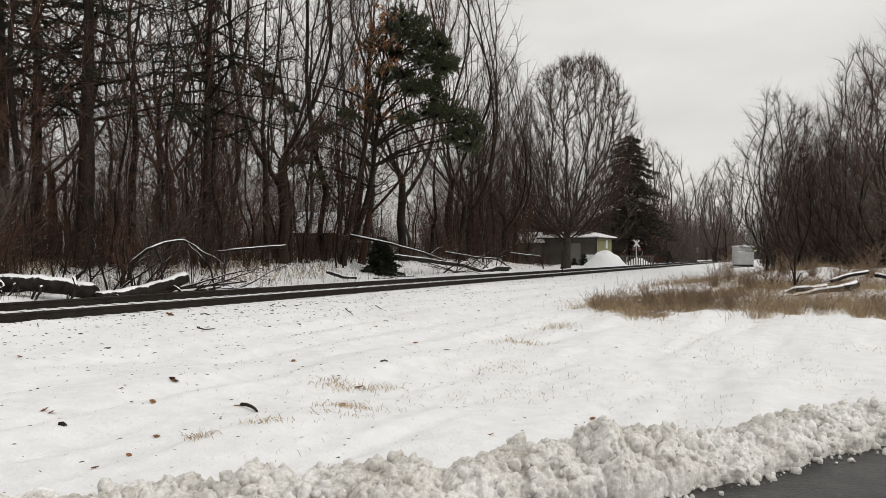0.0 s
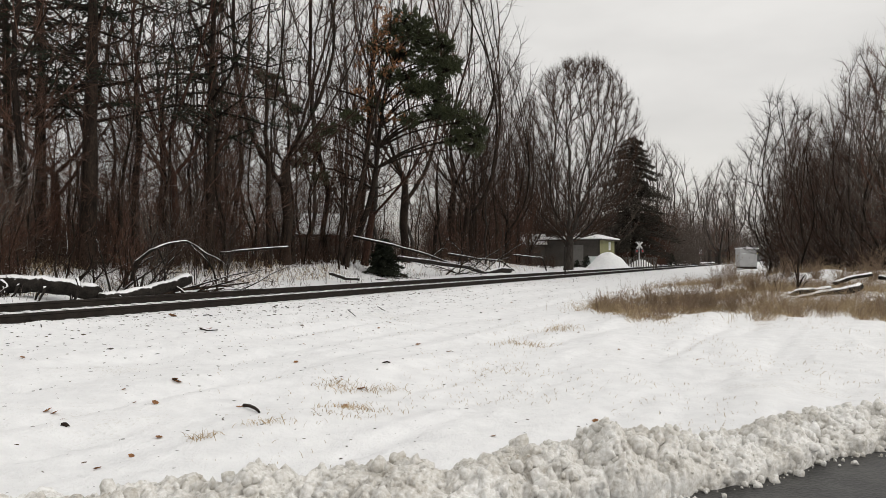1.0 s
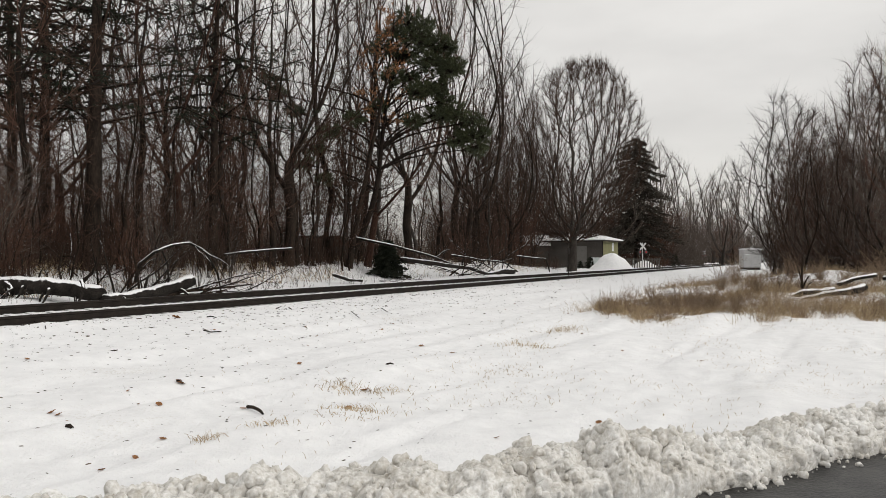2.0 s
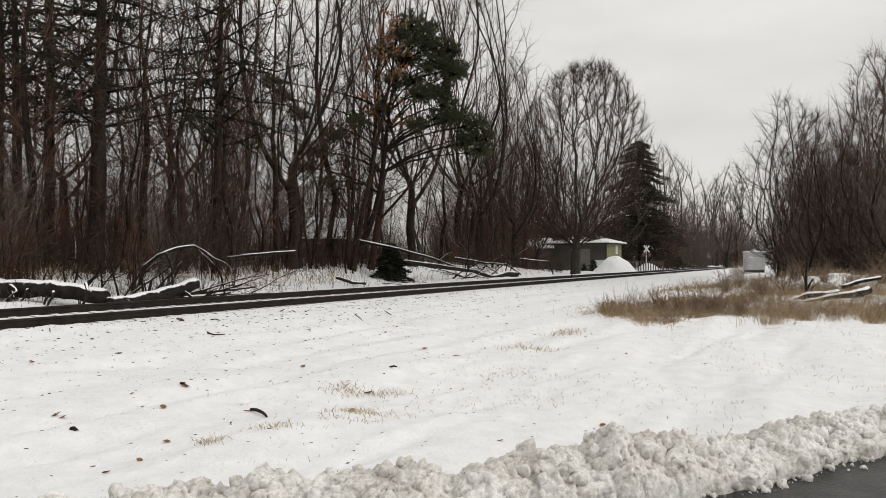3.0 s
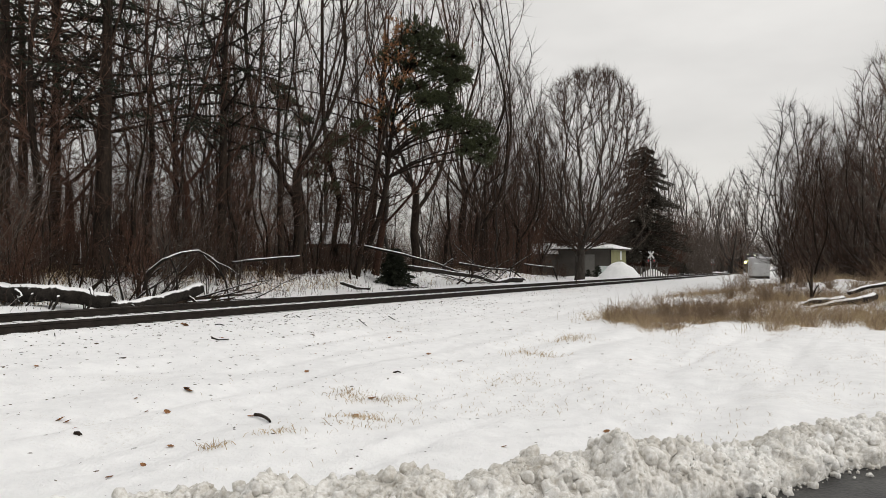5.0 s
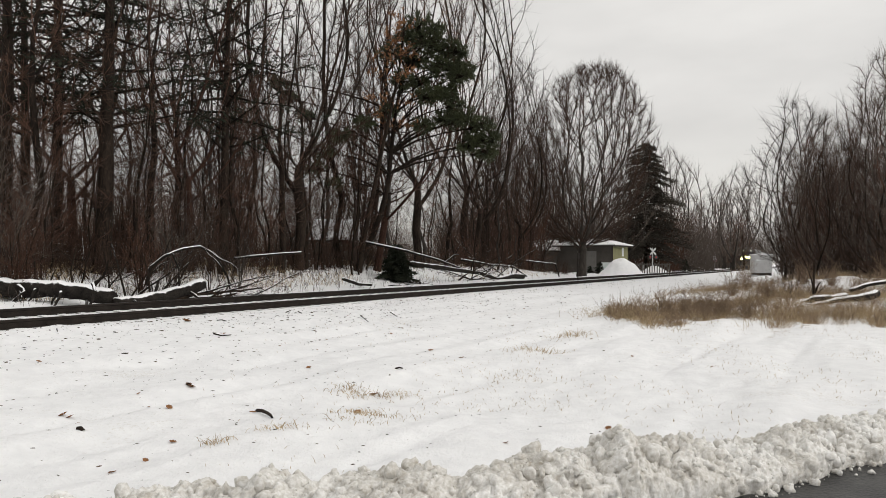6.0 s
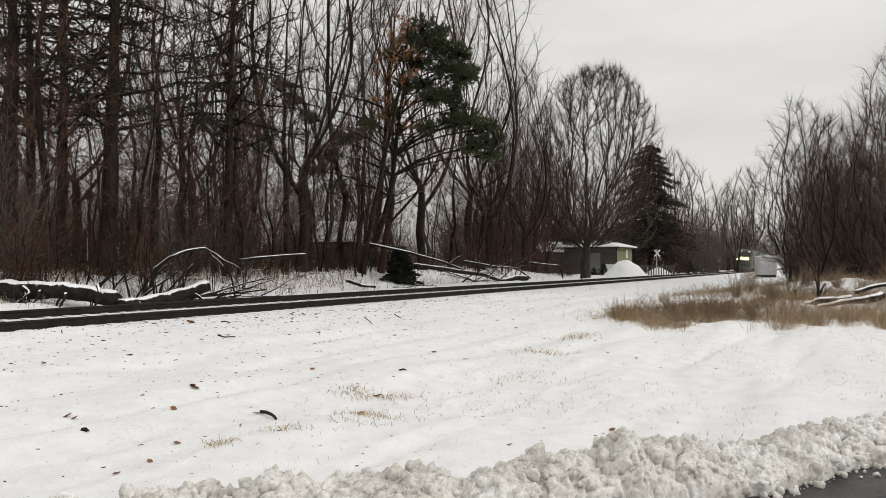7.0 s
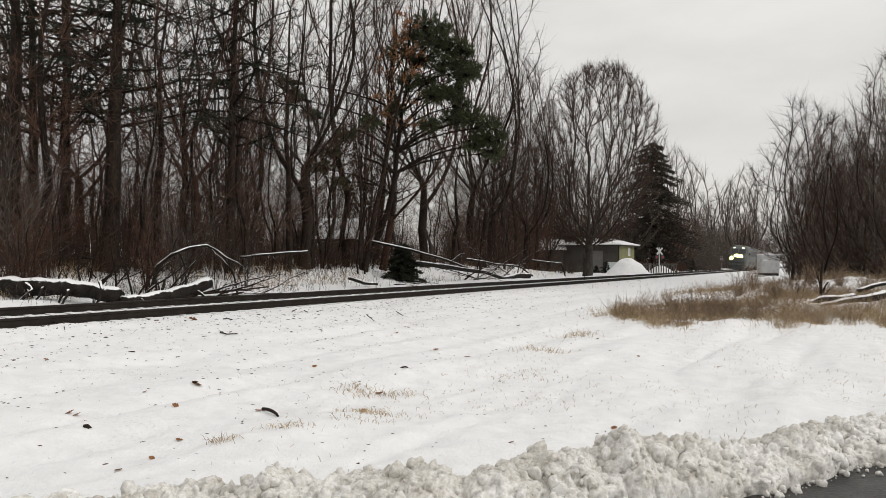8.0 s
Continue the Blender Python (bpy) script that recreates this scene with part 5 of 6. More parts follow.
def build_brush():
    nr = np.random.default_rng(12)
    p = in_brush(nr, 34000)
    z = height(p[:, 0], p[:, 1]) - 0.02
    n = len(p)
    way = np.stack([nr.normal(0.1, 0.75, n), nr.normal(-0.1, 0.75, n), np.ones(n)], 1)
    tagged(new("dry_grass", blades("dry_grass", np.column_stack([p, z]), way, nr.uniform(0.12, 0.55, n) * (0.35 + 1.1 * field(p[:, 0] * 0.9, p[:, 1] * 0.9, 44)), nr.uniform(0.004, 0.009, n), DRY_GRASS, 0.4, nr)),
           "tall straw-coloured dry grass on the snowy bank", "dry grass", kind="stuff")
    p = in_brush(nr, 5200)
    rng = random.Random(3)
    paths, spikes = [], []
    for x, y in p:
        zz = ground_z(x, y) - 0.02
        h = rng.uniform(0.15, 0.65) * (0.4 + 1.1 * float(field(np.array(x * 0.9), np.array(y * 0.9), 45)))
        d = Vector((rng.gauss(0, 0.55), rng.gauss(0, 0.55), 1)).normalized()
        a = Vector((x, y, zz))
        b = a + d * h * 0.6
        c = b + (d + Vector((rng.gauss(0, 0.3), rng.gauss(0, 0.3), -0.1))).normalized() * h * 0.4
        paths.append(([a, b, c], (0.005, 0.004, 0.002), 3))
        for k in range(5):
            o = a.lerp(b, rng.uniform(0.4, 1))
            w = Vector((rng.gauss(0, 1), rng.gauss(0, 1), rng.uniform(0.2, 1.2))).normalized() * h * 0.3
            spikes.append((o, o + w, 0.0035))
    tagged(new("dead_weeds", tubes("dead_weeds", paths, BROWN_STALK, spikes)), "dense brown dead weeds on the snowy bank", "weeds", kind="stuff")
    g = "bushes on the bank beside the road"
    B = [make_tree("bush", 120 + k, BUSH, (1.2, 1.0, 1.9)[k], 0.014, (BROWN_STALK, BROWN_STALK, BARK)[k], (BROWN_STALK, BROWN_STALK, TWIG)[k],
                   ("round russet bare bush", "low tangled russet bush", "thin upright bare shrub")[k] + " among dry grass on the bank", "bush", g, stems=(12, 14, 4)[k]) for k in range(3)]
    spots = [(0, 10.69, 29, 0, 0, 0, 1.0), (0, 11.63, 30, 90, 0, 0, 1.05), (1, 6.52, 21.5, 0, 0, 0, 1.0), (1, 7.27, 22, 70, 0, 0, 1.0), (1, 7.68, 21.5, 170, 0, 0, 0.9),
             (1, 6.17, 22, 270, 0, 0, 0.9), (2, 10.81, 24, 0, 0, 0, 0.85), (2, 11.38, 23.8, 100, 0, 0, 1.0), (1, 10.04, 24, 200, 0, 0, 0.9),
             (1, 14.40, 27, 20, 0, 0, 1.1), (0, 16.22, 28, 30, 0, 0, 1.2), (1, 14.58, 29, 120, 0, 0, 1.2), (1, 13.93, 30, 220, 0, 0, 1.2), (2, 16.46, 30, 220, 0, 0, 1.2),
             (2, 19.10, 38, 280, 0, 0, 1.6), (2, 19.96, 34, 60, 0, 0, 1.6),
             (1, 12.21, 20.8, 60, 0, 0, 0.7), (1, 8.14, 21, 60, 0, 0, 0.8)]
    plant(B, spots)


def build_edge_grass():
    nr = np.random.default_rng(19)
    rng = random.Random(19)
    place = beyond_track(-0.64, 0.12, 5.0, 11)
    p = np.array([place(rng) for k in range(6500)])
    p = p[(field(p[:, 0] * 0.7, p[:, 1] * 0.7, 51) > 0.52)]
    n = len(p)
    way = np.stack([nr.normal(0, 0.45, n), nr.normal(0, 0.45, n), np.ones(n)], 1)
    tagged(new("dry_grass", blades("dry_grass", np.column_stack([p, height(p[:, 0], p[:, 1]) - 0.02]), way, nr.uniform(0.2, 0.7, n), nr.uniform(0.008, 0.016, n), DRY_GRASS, 0.4, nr)),
           "straw-coloured dry grass at the edge of the wood", "dry grass", kind="stuff")


def tuft(seed, n, spread, tall, x, y, label="tuft of dry grass poking through the snow"):
    nr = np.random.default_rng(seed)
    b = nr.normal(0, 1, (n, 2)) * np.array(spread)
    z = height(x + b[:, 0], y + b[:, 1]) - 0.01
    way = np.column_stack([nr.normal(0, 0.5, n), nr.normal(0, 0.5, n), np.ones(n)])
    tagged(new("grass_tuft", blades("grass_tuft", np.column_stack([x + b[:, 0], y + b[:, 1], z]), way, nr.uniform(0.4, 1.2, n) * tall, nr.uniform(0.004, 0.008, n), DRY_GRASS, 0.35, nr)), label, "grass", kind="stuff")


def build_tufts():
    for k, (x, y, n, sx, sy, h) in enumerate(((-1.28, 9.1, 130, 0.14, 0.12, 0.11), (-0.86, 9, 130, 0.2, 0.12, 0.11), (-1.04, 7.8, 90, 0.14, 0.10, 0.09), (-0.84, 7.6, 80, 0.2, 0.1, 0.09), (-1.62, 6.7, 70, 0.12, 0.06, 0.09),
                                               (-2.07, 6.3, 60, 0.10, 0.06, 0.11), (-1.02, 7.2, 50, 0.2, 0.1, 0.08), (1.40, 13.4, 160, 0.25, 0.2, 0.14), (2.50, 16.2, 160, 0.2, 0.35, 0.2), (0.90, 10.6, 120, 0.4, 0.35, 0.09),
                                               (4.65, 22, 400, 0.5, 0.5, 0.45), (5.09, 21, 300, 0.5, 0.4, 0.5), (5.35, 19.6, 160, 0.12, 0.15, 0.4), (0.52, 9, 90, 0.5, 0.4, 0.06), (7.24, 12.5, 120, 0.6, 0.5, 0.07))):
        tuft(200 + k, n, (sx, sy), h, x, y)
    nr = np.random.default_rng(77)
    n = 5200
    u = nr.uniform(-0.35, 0.62, n)
    d = nr.uniform(5.6, 19, n)
    x, y = u * d, d
    keep = (field(x * 0.8, y * 0.45, 41) > 0.50) & (y > road_edge(x) + 1.0) & (nr.random(n) < np.clip(0.25 + 0.9 * (u + 0.2), 0.12, 1))
    x, y = x[keep], y[keep]
    n = len(x)
    way = np.column_stack([nr.normal(0, 0.5, n), nr.normal(0, 0.5, n), np.ones(n)])
    tagged(new("grass_blades", blades("grass_blades", np.column_stack([x, y, height(x, y) - 0.005]), way, nr.uniform(0.03, 0.085, n), nr.uniform(0.003, 0.006, n), DRY_GRASS, 0.3, nr)),
           "thin dry grass blades showing through the snow", "grass", kind="stuff")


# ---- litter on the snow ----
CHIP = rough_mat("stone_and_leaf_bits", (0.02, 0.017, 0.014), (0.12, 0.085, 0.06), 1.5, 0.9, 0.0, 6.0)


def build_litter():
    nr = np.random.default_rng(31)
    bm = bmesh.new()
    bmesh.ops.create_icosphere(bm, subdivisions=1, radius=1.0)
    sv = np.array([q.co[:] for q in bm.verts])
    sf = np.array([[q.index for q in t.verts] for t in bm.faces])
    bm.free()
    vs, fs = [], []
    k = 0
    while k < 5200:
        near = nr.random() < 0.62
        q = -0.6 - abs(nr.normal(0, 2.6)) if near else nr.uniform(-13.5, -1)
        s = nr.uniform(-8, 60) if near else nr.uniform(-8, 22)
        p = along(s, q)
        if p.y < float(road_edge(p.x)) + 1.2 or nr.random() < max(0, (p.x / p.y + 0.1)) * 2.2:
            continue
        r = (0.005 + 0.017 * nr.random() ** 2.5) * (0.95 if near else 0.6)
        a = nr.normal(0.45, 0.6)
        sc = np.array([nr.uniform(1.0, 3.0), nr.uniform(0.4, 0.9), nr.uniform(0.35, 0.8)]) * r
        v = sv * (1 + 0.5 * (nr.random((len(sv), 1)) - 0.5)) * sc
        v = np.column_stack([v[:, 0] * math.cos(a) - v[:, 1] * math.sin(a), v[:, 0] * math.sin(a) + v[:, 1] * math.cos(a), v[:, 2]])
        vs.append(v + np.array([p.x, p.y, ground_z(p.x, p.y) + 0.05 * r]))
        fs.append(sf + k * len(sv))
        k += 1
    tagged(new("stone_chips", fast_mesh("stone_chips", np.concatenate(vs), np.concatenate(fs), CHIP, False)), "dark chips of ballast stone and leaf litter in the snow", "litter", kind="stuff")
    # fallen leaves
    v, f = [], []
    for i in range(7):
        a = i / 6
        w = 0.5 * math.sin(math.pi * min(0.97, a * 0.92 + 0.06)) ** 0.8
        for j in (-1, 0, 1):
            v.append((a - 0.5, j * w * (0.85 + 0.3 * ((i + j) % 2)), 0.12 * abs(j) + 0.25 * (a - 0.5) ** 2))
    for i in range(6):
        for j in range(2):
            f.append((i * 3 + j, i * 3 + 3 + j, i * 3 + 4 + j, i * 3 + 1 + j))
    leaf_me = mesh_from("fallen_leaf", v, f, DEAD_LEAF)
    g = "fallen leaves on the verge"
    rng = random.Random(6)
    spots = [(-6.08, 16.4, 0.19), (-4.10, 7.6, 0.10), (-4.00, 7.55, 0.08), (-3.82, 7.35, 0.07), (-1.03, 9.05, 0.10), (-1.07, 7.9, 0.07), (-2.99, 7.6, 0.07), (-3.38, 9.3, 0.10), (-3.43, 9.35, 0.08), (-2.16, 7.75, 0.07),
             (-2.51, 5.9, 0.05), (-2.59, 5.5, 0.06), (-6.14, 10.7, 0.07), (5.24, 19.2, 0.16), (0.43, 6.6, 0.05), (-3.79, 8.7, 0.05), (-2.89, 9, 0.05), (-2.27, 11.2, 0.08), (0.06, 12.5, 0.09), (-0.49, 13.1, 0.1)]
    for i in range(60):
        q, s = rng.uniform(-13, -1.5), rng.uniform(-7, 20)
        p = along(s, q)
        if p.y > float(road_edge(p.x)) + 1.3:
            spots.append((p.x, p.y, rng.uniform(0.035, 0.07)))
    for x, y, r in spots:
        ob = tagged(new("fallen_leaf", leaf_me), "curled dead brown leaf lying on the snow", "leaf", g)
        ob.matrix_basis = Matrix.Translation((x, y, ground_z(x, y) + 0.1 * r)) @ Euler((rng.uniform(-0.4, 0.4), rng.uniform(-0.4, 0.4), rng.uniform(0, 6.3))).to_matrix().to_4x4() @ Matrix.Scale(r, 4)
    # sticks
    def stick(pts, r, label="dark stick lying on the snow"):
        p = [Vector((x, y, ground_z(x, y) + dz)) for x, y, dz in pts]
        t = tagged(new("stick", tubes("stick", [(p, [r * (1 - 0.5 * i / len(p)) for i in range(len(p))], 6)], BARK)), label, "stick")
    stick(((-2.14, 7.85, 0.02), (-2.06, 7.75, 0.035), (-1.97, 7.62, 0.035), (-1.88, 7.4, 0.02), (-1.82, 7.22, 0.01)), 0.020, "curved dark strip of bark on the snow")
    stick(((-8.84, 15.4, 0.03), (-8.46, 15, 0.05), (-8.18, 14.7, 0.05), (-7.88, 14.3, 0.03), (-7.46, 13.6, 0.01)), 0.014, "thin curved twig standing out of the snow")
    stick(((-0.88, 10.4, 0.0), (-0.82, 10.35, 0.03), (-0.78, 10.38, 0.015)), 0.015)
    stick(((-5.58, 17, 0.02), (-5.37, 16.7, 0.04), (-5.24, 16.6, 0.0)), 0.014)
    stick(((-4.66, 14, 0.02), (-4.46, 13.8, 0.03), (-4.33, 14, 0.02)), 0.015)
    stick(((-4.64, 19.8, 0.02), (-4.60, 20.2, 0.06)), 0.014)
    stick(((-4.35, 20, 0.05), (-4.05, 19, 0.02)), 0.014)
    stick(((-2.57, 19.5, 0.05), (-2.43, 19.1, 0.06), (-2.29, 18.8, 0.02)), 0.012)
    stick(((-1.93, 21, 0.05), (-1.66, 20, 0.02)), 0.012)
    stick(((-3.43, 6.62, 0.0), (-3.40, 6.6, 0.012), (-3.36, 6.58, 0.0)), 0.024, "dark lump of bark on the snow")
    stick(((-3.45, 9.35, 0.01), (-3.36, 9.3, 0.02)), 0.016, "dark scrap of bark on the snow")


# ---- buildings and boxes ----
def build_signal_box():
    b = tagged(new("signal_cabinet"), "pale grey metal signal cabinet with snow on its lid", "cabinet")
    part("body", box_bm(-1.05, -1.0, 0.2, 1.05, 1.0, 2.45, 0.02), GREY_PAINT, b)
    part("lid", prism_bm([(-1.13, 2.45), (1.13, 2.45), (1.13, 2.54), (0, 2.68), (-1.13, 2.54)], -1.08, 1.08), SNOW, b, "lid under snow")
    d = part("door", box_bm(-0.1, -1.03, 0.35, 0.95, -1.003, 2.35, 0.01), GREY_PAINT, b)
    part("handle", rod_bm((0.05, -1.07, 1.2), (0.05, -1.07, 1.4), 0.02), STEEL, d)
    part("plinth", box_bm(-1.0, -0.9, -0.6, 1.0, 0.9, 0.2), TIE_WOOD, b)
    part("label_plate", box_bm(-0.85, -1.02, 1.75, -0.35, -1.002, 1.92), WHITE_PAINT, b, "pale label plate")
    part("vent", rod_bm((0.1, 0, 2.6), (0.1, 0, 2.85), 0.09), GREY_PAINT, b)
    x, y = 38.25, 94
    b.matrix_basis = Matrix.Translation((x, y, 0.22)) @ Matrix.Rotation(radians(-6), 4, "Z")
    r = tagged(new("relay_box"), "low grey relay box beside the signal cabinet", "relay box")
    part("body", box_bm(-0.5, -0.3, 0.0, 0.5, 0.3, 0.3, 0.02), GREY_PAINT, r)
    x, y = 34.80, 88
    r.matrix_basis = stand(x, y, 0)


def house(name, x, y, z, turn, wide, deep, tall, rise, label, windows=(), mat=None, over=0.5):
    h = tagged(new(name), label, name)
    part("wall", box_bm(-wide / 2, 0, -1.2, wide / 2, deep, tall), mat or SIDING, h)
    part("roof", prism_bm([(-wide / 2 - over, tall), (wide / 2 + over, tall), (wide / 2 + over, tall + 0.16), (0, tall + 0.16 + rise), (-wide / 2 - over, tall + 0.16)], -over, deep + over), SNOW, h, "shallow roof under snow")
    part("fascia", box_bm(-wide / 2 - over, -over - 0.02, tall - 0.14, wide / 2 + over, -over, tall + 0.02), WHITE_PAINT, h, "white fascia board")
    for wx in windows:
        w = part("window", box_bm(wx - 0.6, -0.05, 1.0, wx + 0.6, -0.003, 2.1, 0.01), WHITE_PAINT, h, "white window frame")
        part("pane", box_bm(wx - 0.5, -0.06, 1.1, wx + 0.5, -0.052, 2.0), BLACK_GLASS, w, "dark pane")
    for k in range(int((tall + 0.2) / 0.22)):
        part("board", box_bm(-wide / 2 - 0.012, -0.014, -0.2 + k * 0.22, wide / 2 + 0.012, -0.002, 0.0 + k * 0.22), mat or SIDING, h)
    h.matrix_basis = Matrix.Translation((x, y, z)) @ Matrix.Rotation(radians(turn), 4, "Z")
    return h


def ridge_shed(name, x, y, z, wide, deep, tall, rise, label):
    """Its ridge runs along x, so that one slope of the roof faces the track."""
    h = tagged(new(name), label, name)
    part("wall", box_bm(-wide / 2, 0, -1.2, wide / 2, deep, tall), SIDING, h)
    bm = prism_bm([(-0.35, tall - 0.1), (deep / 2, tall + rise - 0.1), (deep + 0.35, tall - 0.1), (deep + 0.35, tall + 0.06), (deep / 2, tall + rise + 0.08), (-0.35, tall + 0.06)], -wide / 2 - 0.3, wide / 2 + 0.3)
    for v in bm.verts:
        v.co = Vector((v.co.y, v.co.x, v.co.z))
    bmesh.ops.recalc_face_normals(bm, faces=bm.faces)
    part("roof", bm, SNOW, h, "pitched roof under snow")
    part("fascia", box_bm(-wide / 2 - 0.3, -0.38, tall - 0.16, wide / 2 + 0.3, -0.352, tall + 0.0), TIE_WOOD, h, "dark eaves board")
    for k in range(int((tall + 0.2) / 0.22)):
        part("board", box_bm(-wide / 2 - 0.012, -0.014, -0.2 + k * 0.22, wide / 2 + 0.012, -0.002, 0.0 + k * 0.22), SIDING, h)
    h.matrix_basis = Matrix.Translation((x, y, z))


def low_house():
    """A single-storey house with a low hipped roof, its corner towards the track."""
    h = tagged(new("house"), "low grey house with yellow-green end wall and snowy hipped roof", "house")
    w, d, t = 6.9, 4.9, 2.75
    part("wall", box_bm(-w / 2, 0, -1.2, w / 2, d, t), SIDING, h)
    part("end_wall", box_bm(w / 2 + 0.003, 0.05, -1.2, w / 2 + 0.05, d - 0.02, t - 0.02), GREEN_SIDING, h, "yellow-green end wall")
    bm = bmesh.new()
    o, e = 0.55, 0.14
    ring = [[bm.verts.new((sx * (w / 2 + o), d / 2 + sy * (d / 2 + o), z)) for sx, sy in ((-1, -1), (1, -1), (1, 1), (-1, 1))] for z in (t, t + e)]
    ridge = [bm.verts.new((sx * (w / 2 - 2.0), d / 2, t + e + 0.75)) for sx in (-1, 1)]
    bm.faces.new(ring[0][::-1])
    for i in range(4):
        bm.faces.new((ring[0][i], ring[0][(i + 1) % 4], ring[1][(i + 1) % 4], ring[1][i]))
    u = ring[1]
    for q in ((u[0], u[1], ridge[1], ridge[0]), (u[1], u[2], ridge[1]), (u[2], u[3], ridge[0], ridge[1]), (u[3], u[0], ridge[0])):
        bm.faces.new(q)
    bmesh.ops.recalc_face_normals(bm, faces=bm.faces)
    part("roof", bm, SNOW, h, "shallow hipped roof under snow")
    part("fascia", box_bm(-w / 2 - o, -o - 0.03, t - 0.14, w / 2 + o, -o - 0.003, t + 0.02), TIE_WOOD, h, "dark fascia board")
    part("fascia", box_bm(w / 2 + o + 0.003, -o, t - 0.14, w / 2 + o + 0.03, d + o, t + 0.02), TIE_WOOD, h, "dark fascia board")
    part("corner_post", box_bm(w / 2 - 0.06, -0.03, -1.0, w / 2 + 0.06, 0.045, t - 0.02), TIE_WOOD, h, "dark corner board")
    part("low_panel", box_bm(w / 2 - 1.5, -0.05, -0.4, w / 2 - 0.1, -0.016, 0.75, 0.01), WHITE_PAINT, h, "white lower panel")
    win = part("window", box_bm(w / 2 + 0.052, 2.9, 1.5, w / 2 + 0.09, 3.5, 2.5, 0.01), WHITE_PAINT, h, "white window frame")
    part("pane", box_bm(w / 2 + 0.092, 3.0, 1.6, w / 2 + 0.10, 3.4, 2.4), GREY_PAINT, win, "pale curtained pane")
    door = part("garage_door", box_bm(-0.9, -0.035, -0.3, 1.5, -0.016, 2.1, 0.01), PANEL, h, "dull grey garage door")
    for k in range(4):
        part("door_panel", box_bm(-0.82, -0.048, -0.2 + k * 0.57, 1.42, -0.036, 0.28 + k * 0.57, 0.005), PANEL, door)
    for k in range(12):
        part("board", box_bm(-w / 2 - 0.012, -0.014, -0.2 + k * 0.22, w / 2 - 0.07, -0.002, 0.0 + k * 0.22), SIDING, h)
        part("board", box_bm(w / 2 + 0.051, 0.06, -0.2 + k * 0.22, w / 2 + 0.062, d - 0.02, 0.0 + k * 0.22), GREEN_SIDING, h)
    h.matrix_basis = Matrix.Translation((14.99, 87.88, 0.92)) @ Matrix.Rotation(radians(-33), 4, "Z")


def build_houses():
    low_house()
    ridge_shed("shed", 10.55, 89.5, 0.9, 2.9, 3.0, 2.2, 1.25, "dark shed with a snowy pitched roof beside the house")
    ridge_shed("shed", -7.37, 43.6, 1.25, 2.3, 2.6, 1.65, 1.25, "dark shed with a steep snowy roof seen through the wood")
    house("house", 64.88, 112, 0.4, -10, 9, 7, 2.5, 1.6, "low house with a snowy roof seen through the trees", (-2.5, 2.5))
    house("house", 34.13, 128, 0.4, 10, 7, 7, 2.7, 1.6, "distant pale house with a snowy roof beyond the crossing", (-2.0, 2.0), GREY_PAINT)
    # heaps of snow by the crossing
    nr = np.random.default_rng(2)
    for x, y, r, h in ((17.50, 79, 2.6, 1.75), (24.27, 91.5, 1.9, 1.0)):
        a, t = np.meshgrid(np.linspace(0, 2 * np.pi, 49)[:-1], np.linspace(0, 1, 18), indexing="ij")
        rr = t * r * (1.0 + 0.25 * (field(a * 1.3, a * 0, 3) - 0.5))
        px, py = np.cos(a) * rr, np.sin(a) * rr * 0.9
        z = h * np.cos(np.pi / 2 * t) ** 1.1 * (1 + 0.22 * (field(px * 1.7 + 9, py * 1.7, 4) - 0.5)) + 0.10 * (field(px * 5, py * 5, 6) - 0.5) * (1 - t) - 0.1
        v = np.stack([px, py, z], -1).reshape(-1, 3)
        idx = np.arange(48 * 18).reshape(48, 18)
        nx = np.roll(idx, -1, axis=0)
        f = np.stack([idx[:, :-1], idx[:, 1:], nx[:, 1:], nx[:, :-1]], -1).reshape(-1, 4)[:, ::-1]
        ob = tagged(new("snow_mound", fast_mesh("snow_mound", v, f, SNOW)), "rounded mound of clean ploughed snow near the crossing", "snow mound")
        ob.matrix_basis = Matrix.Translation((x, y, ground_z(x, y)))


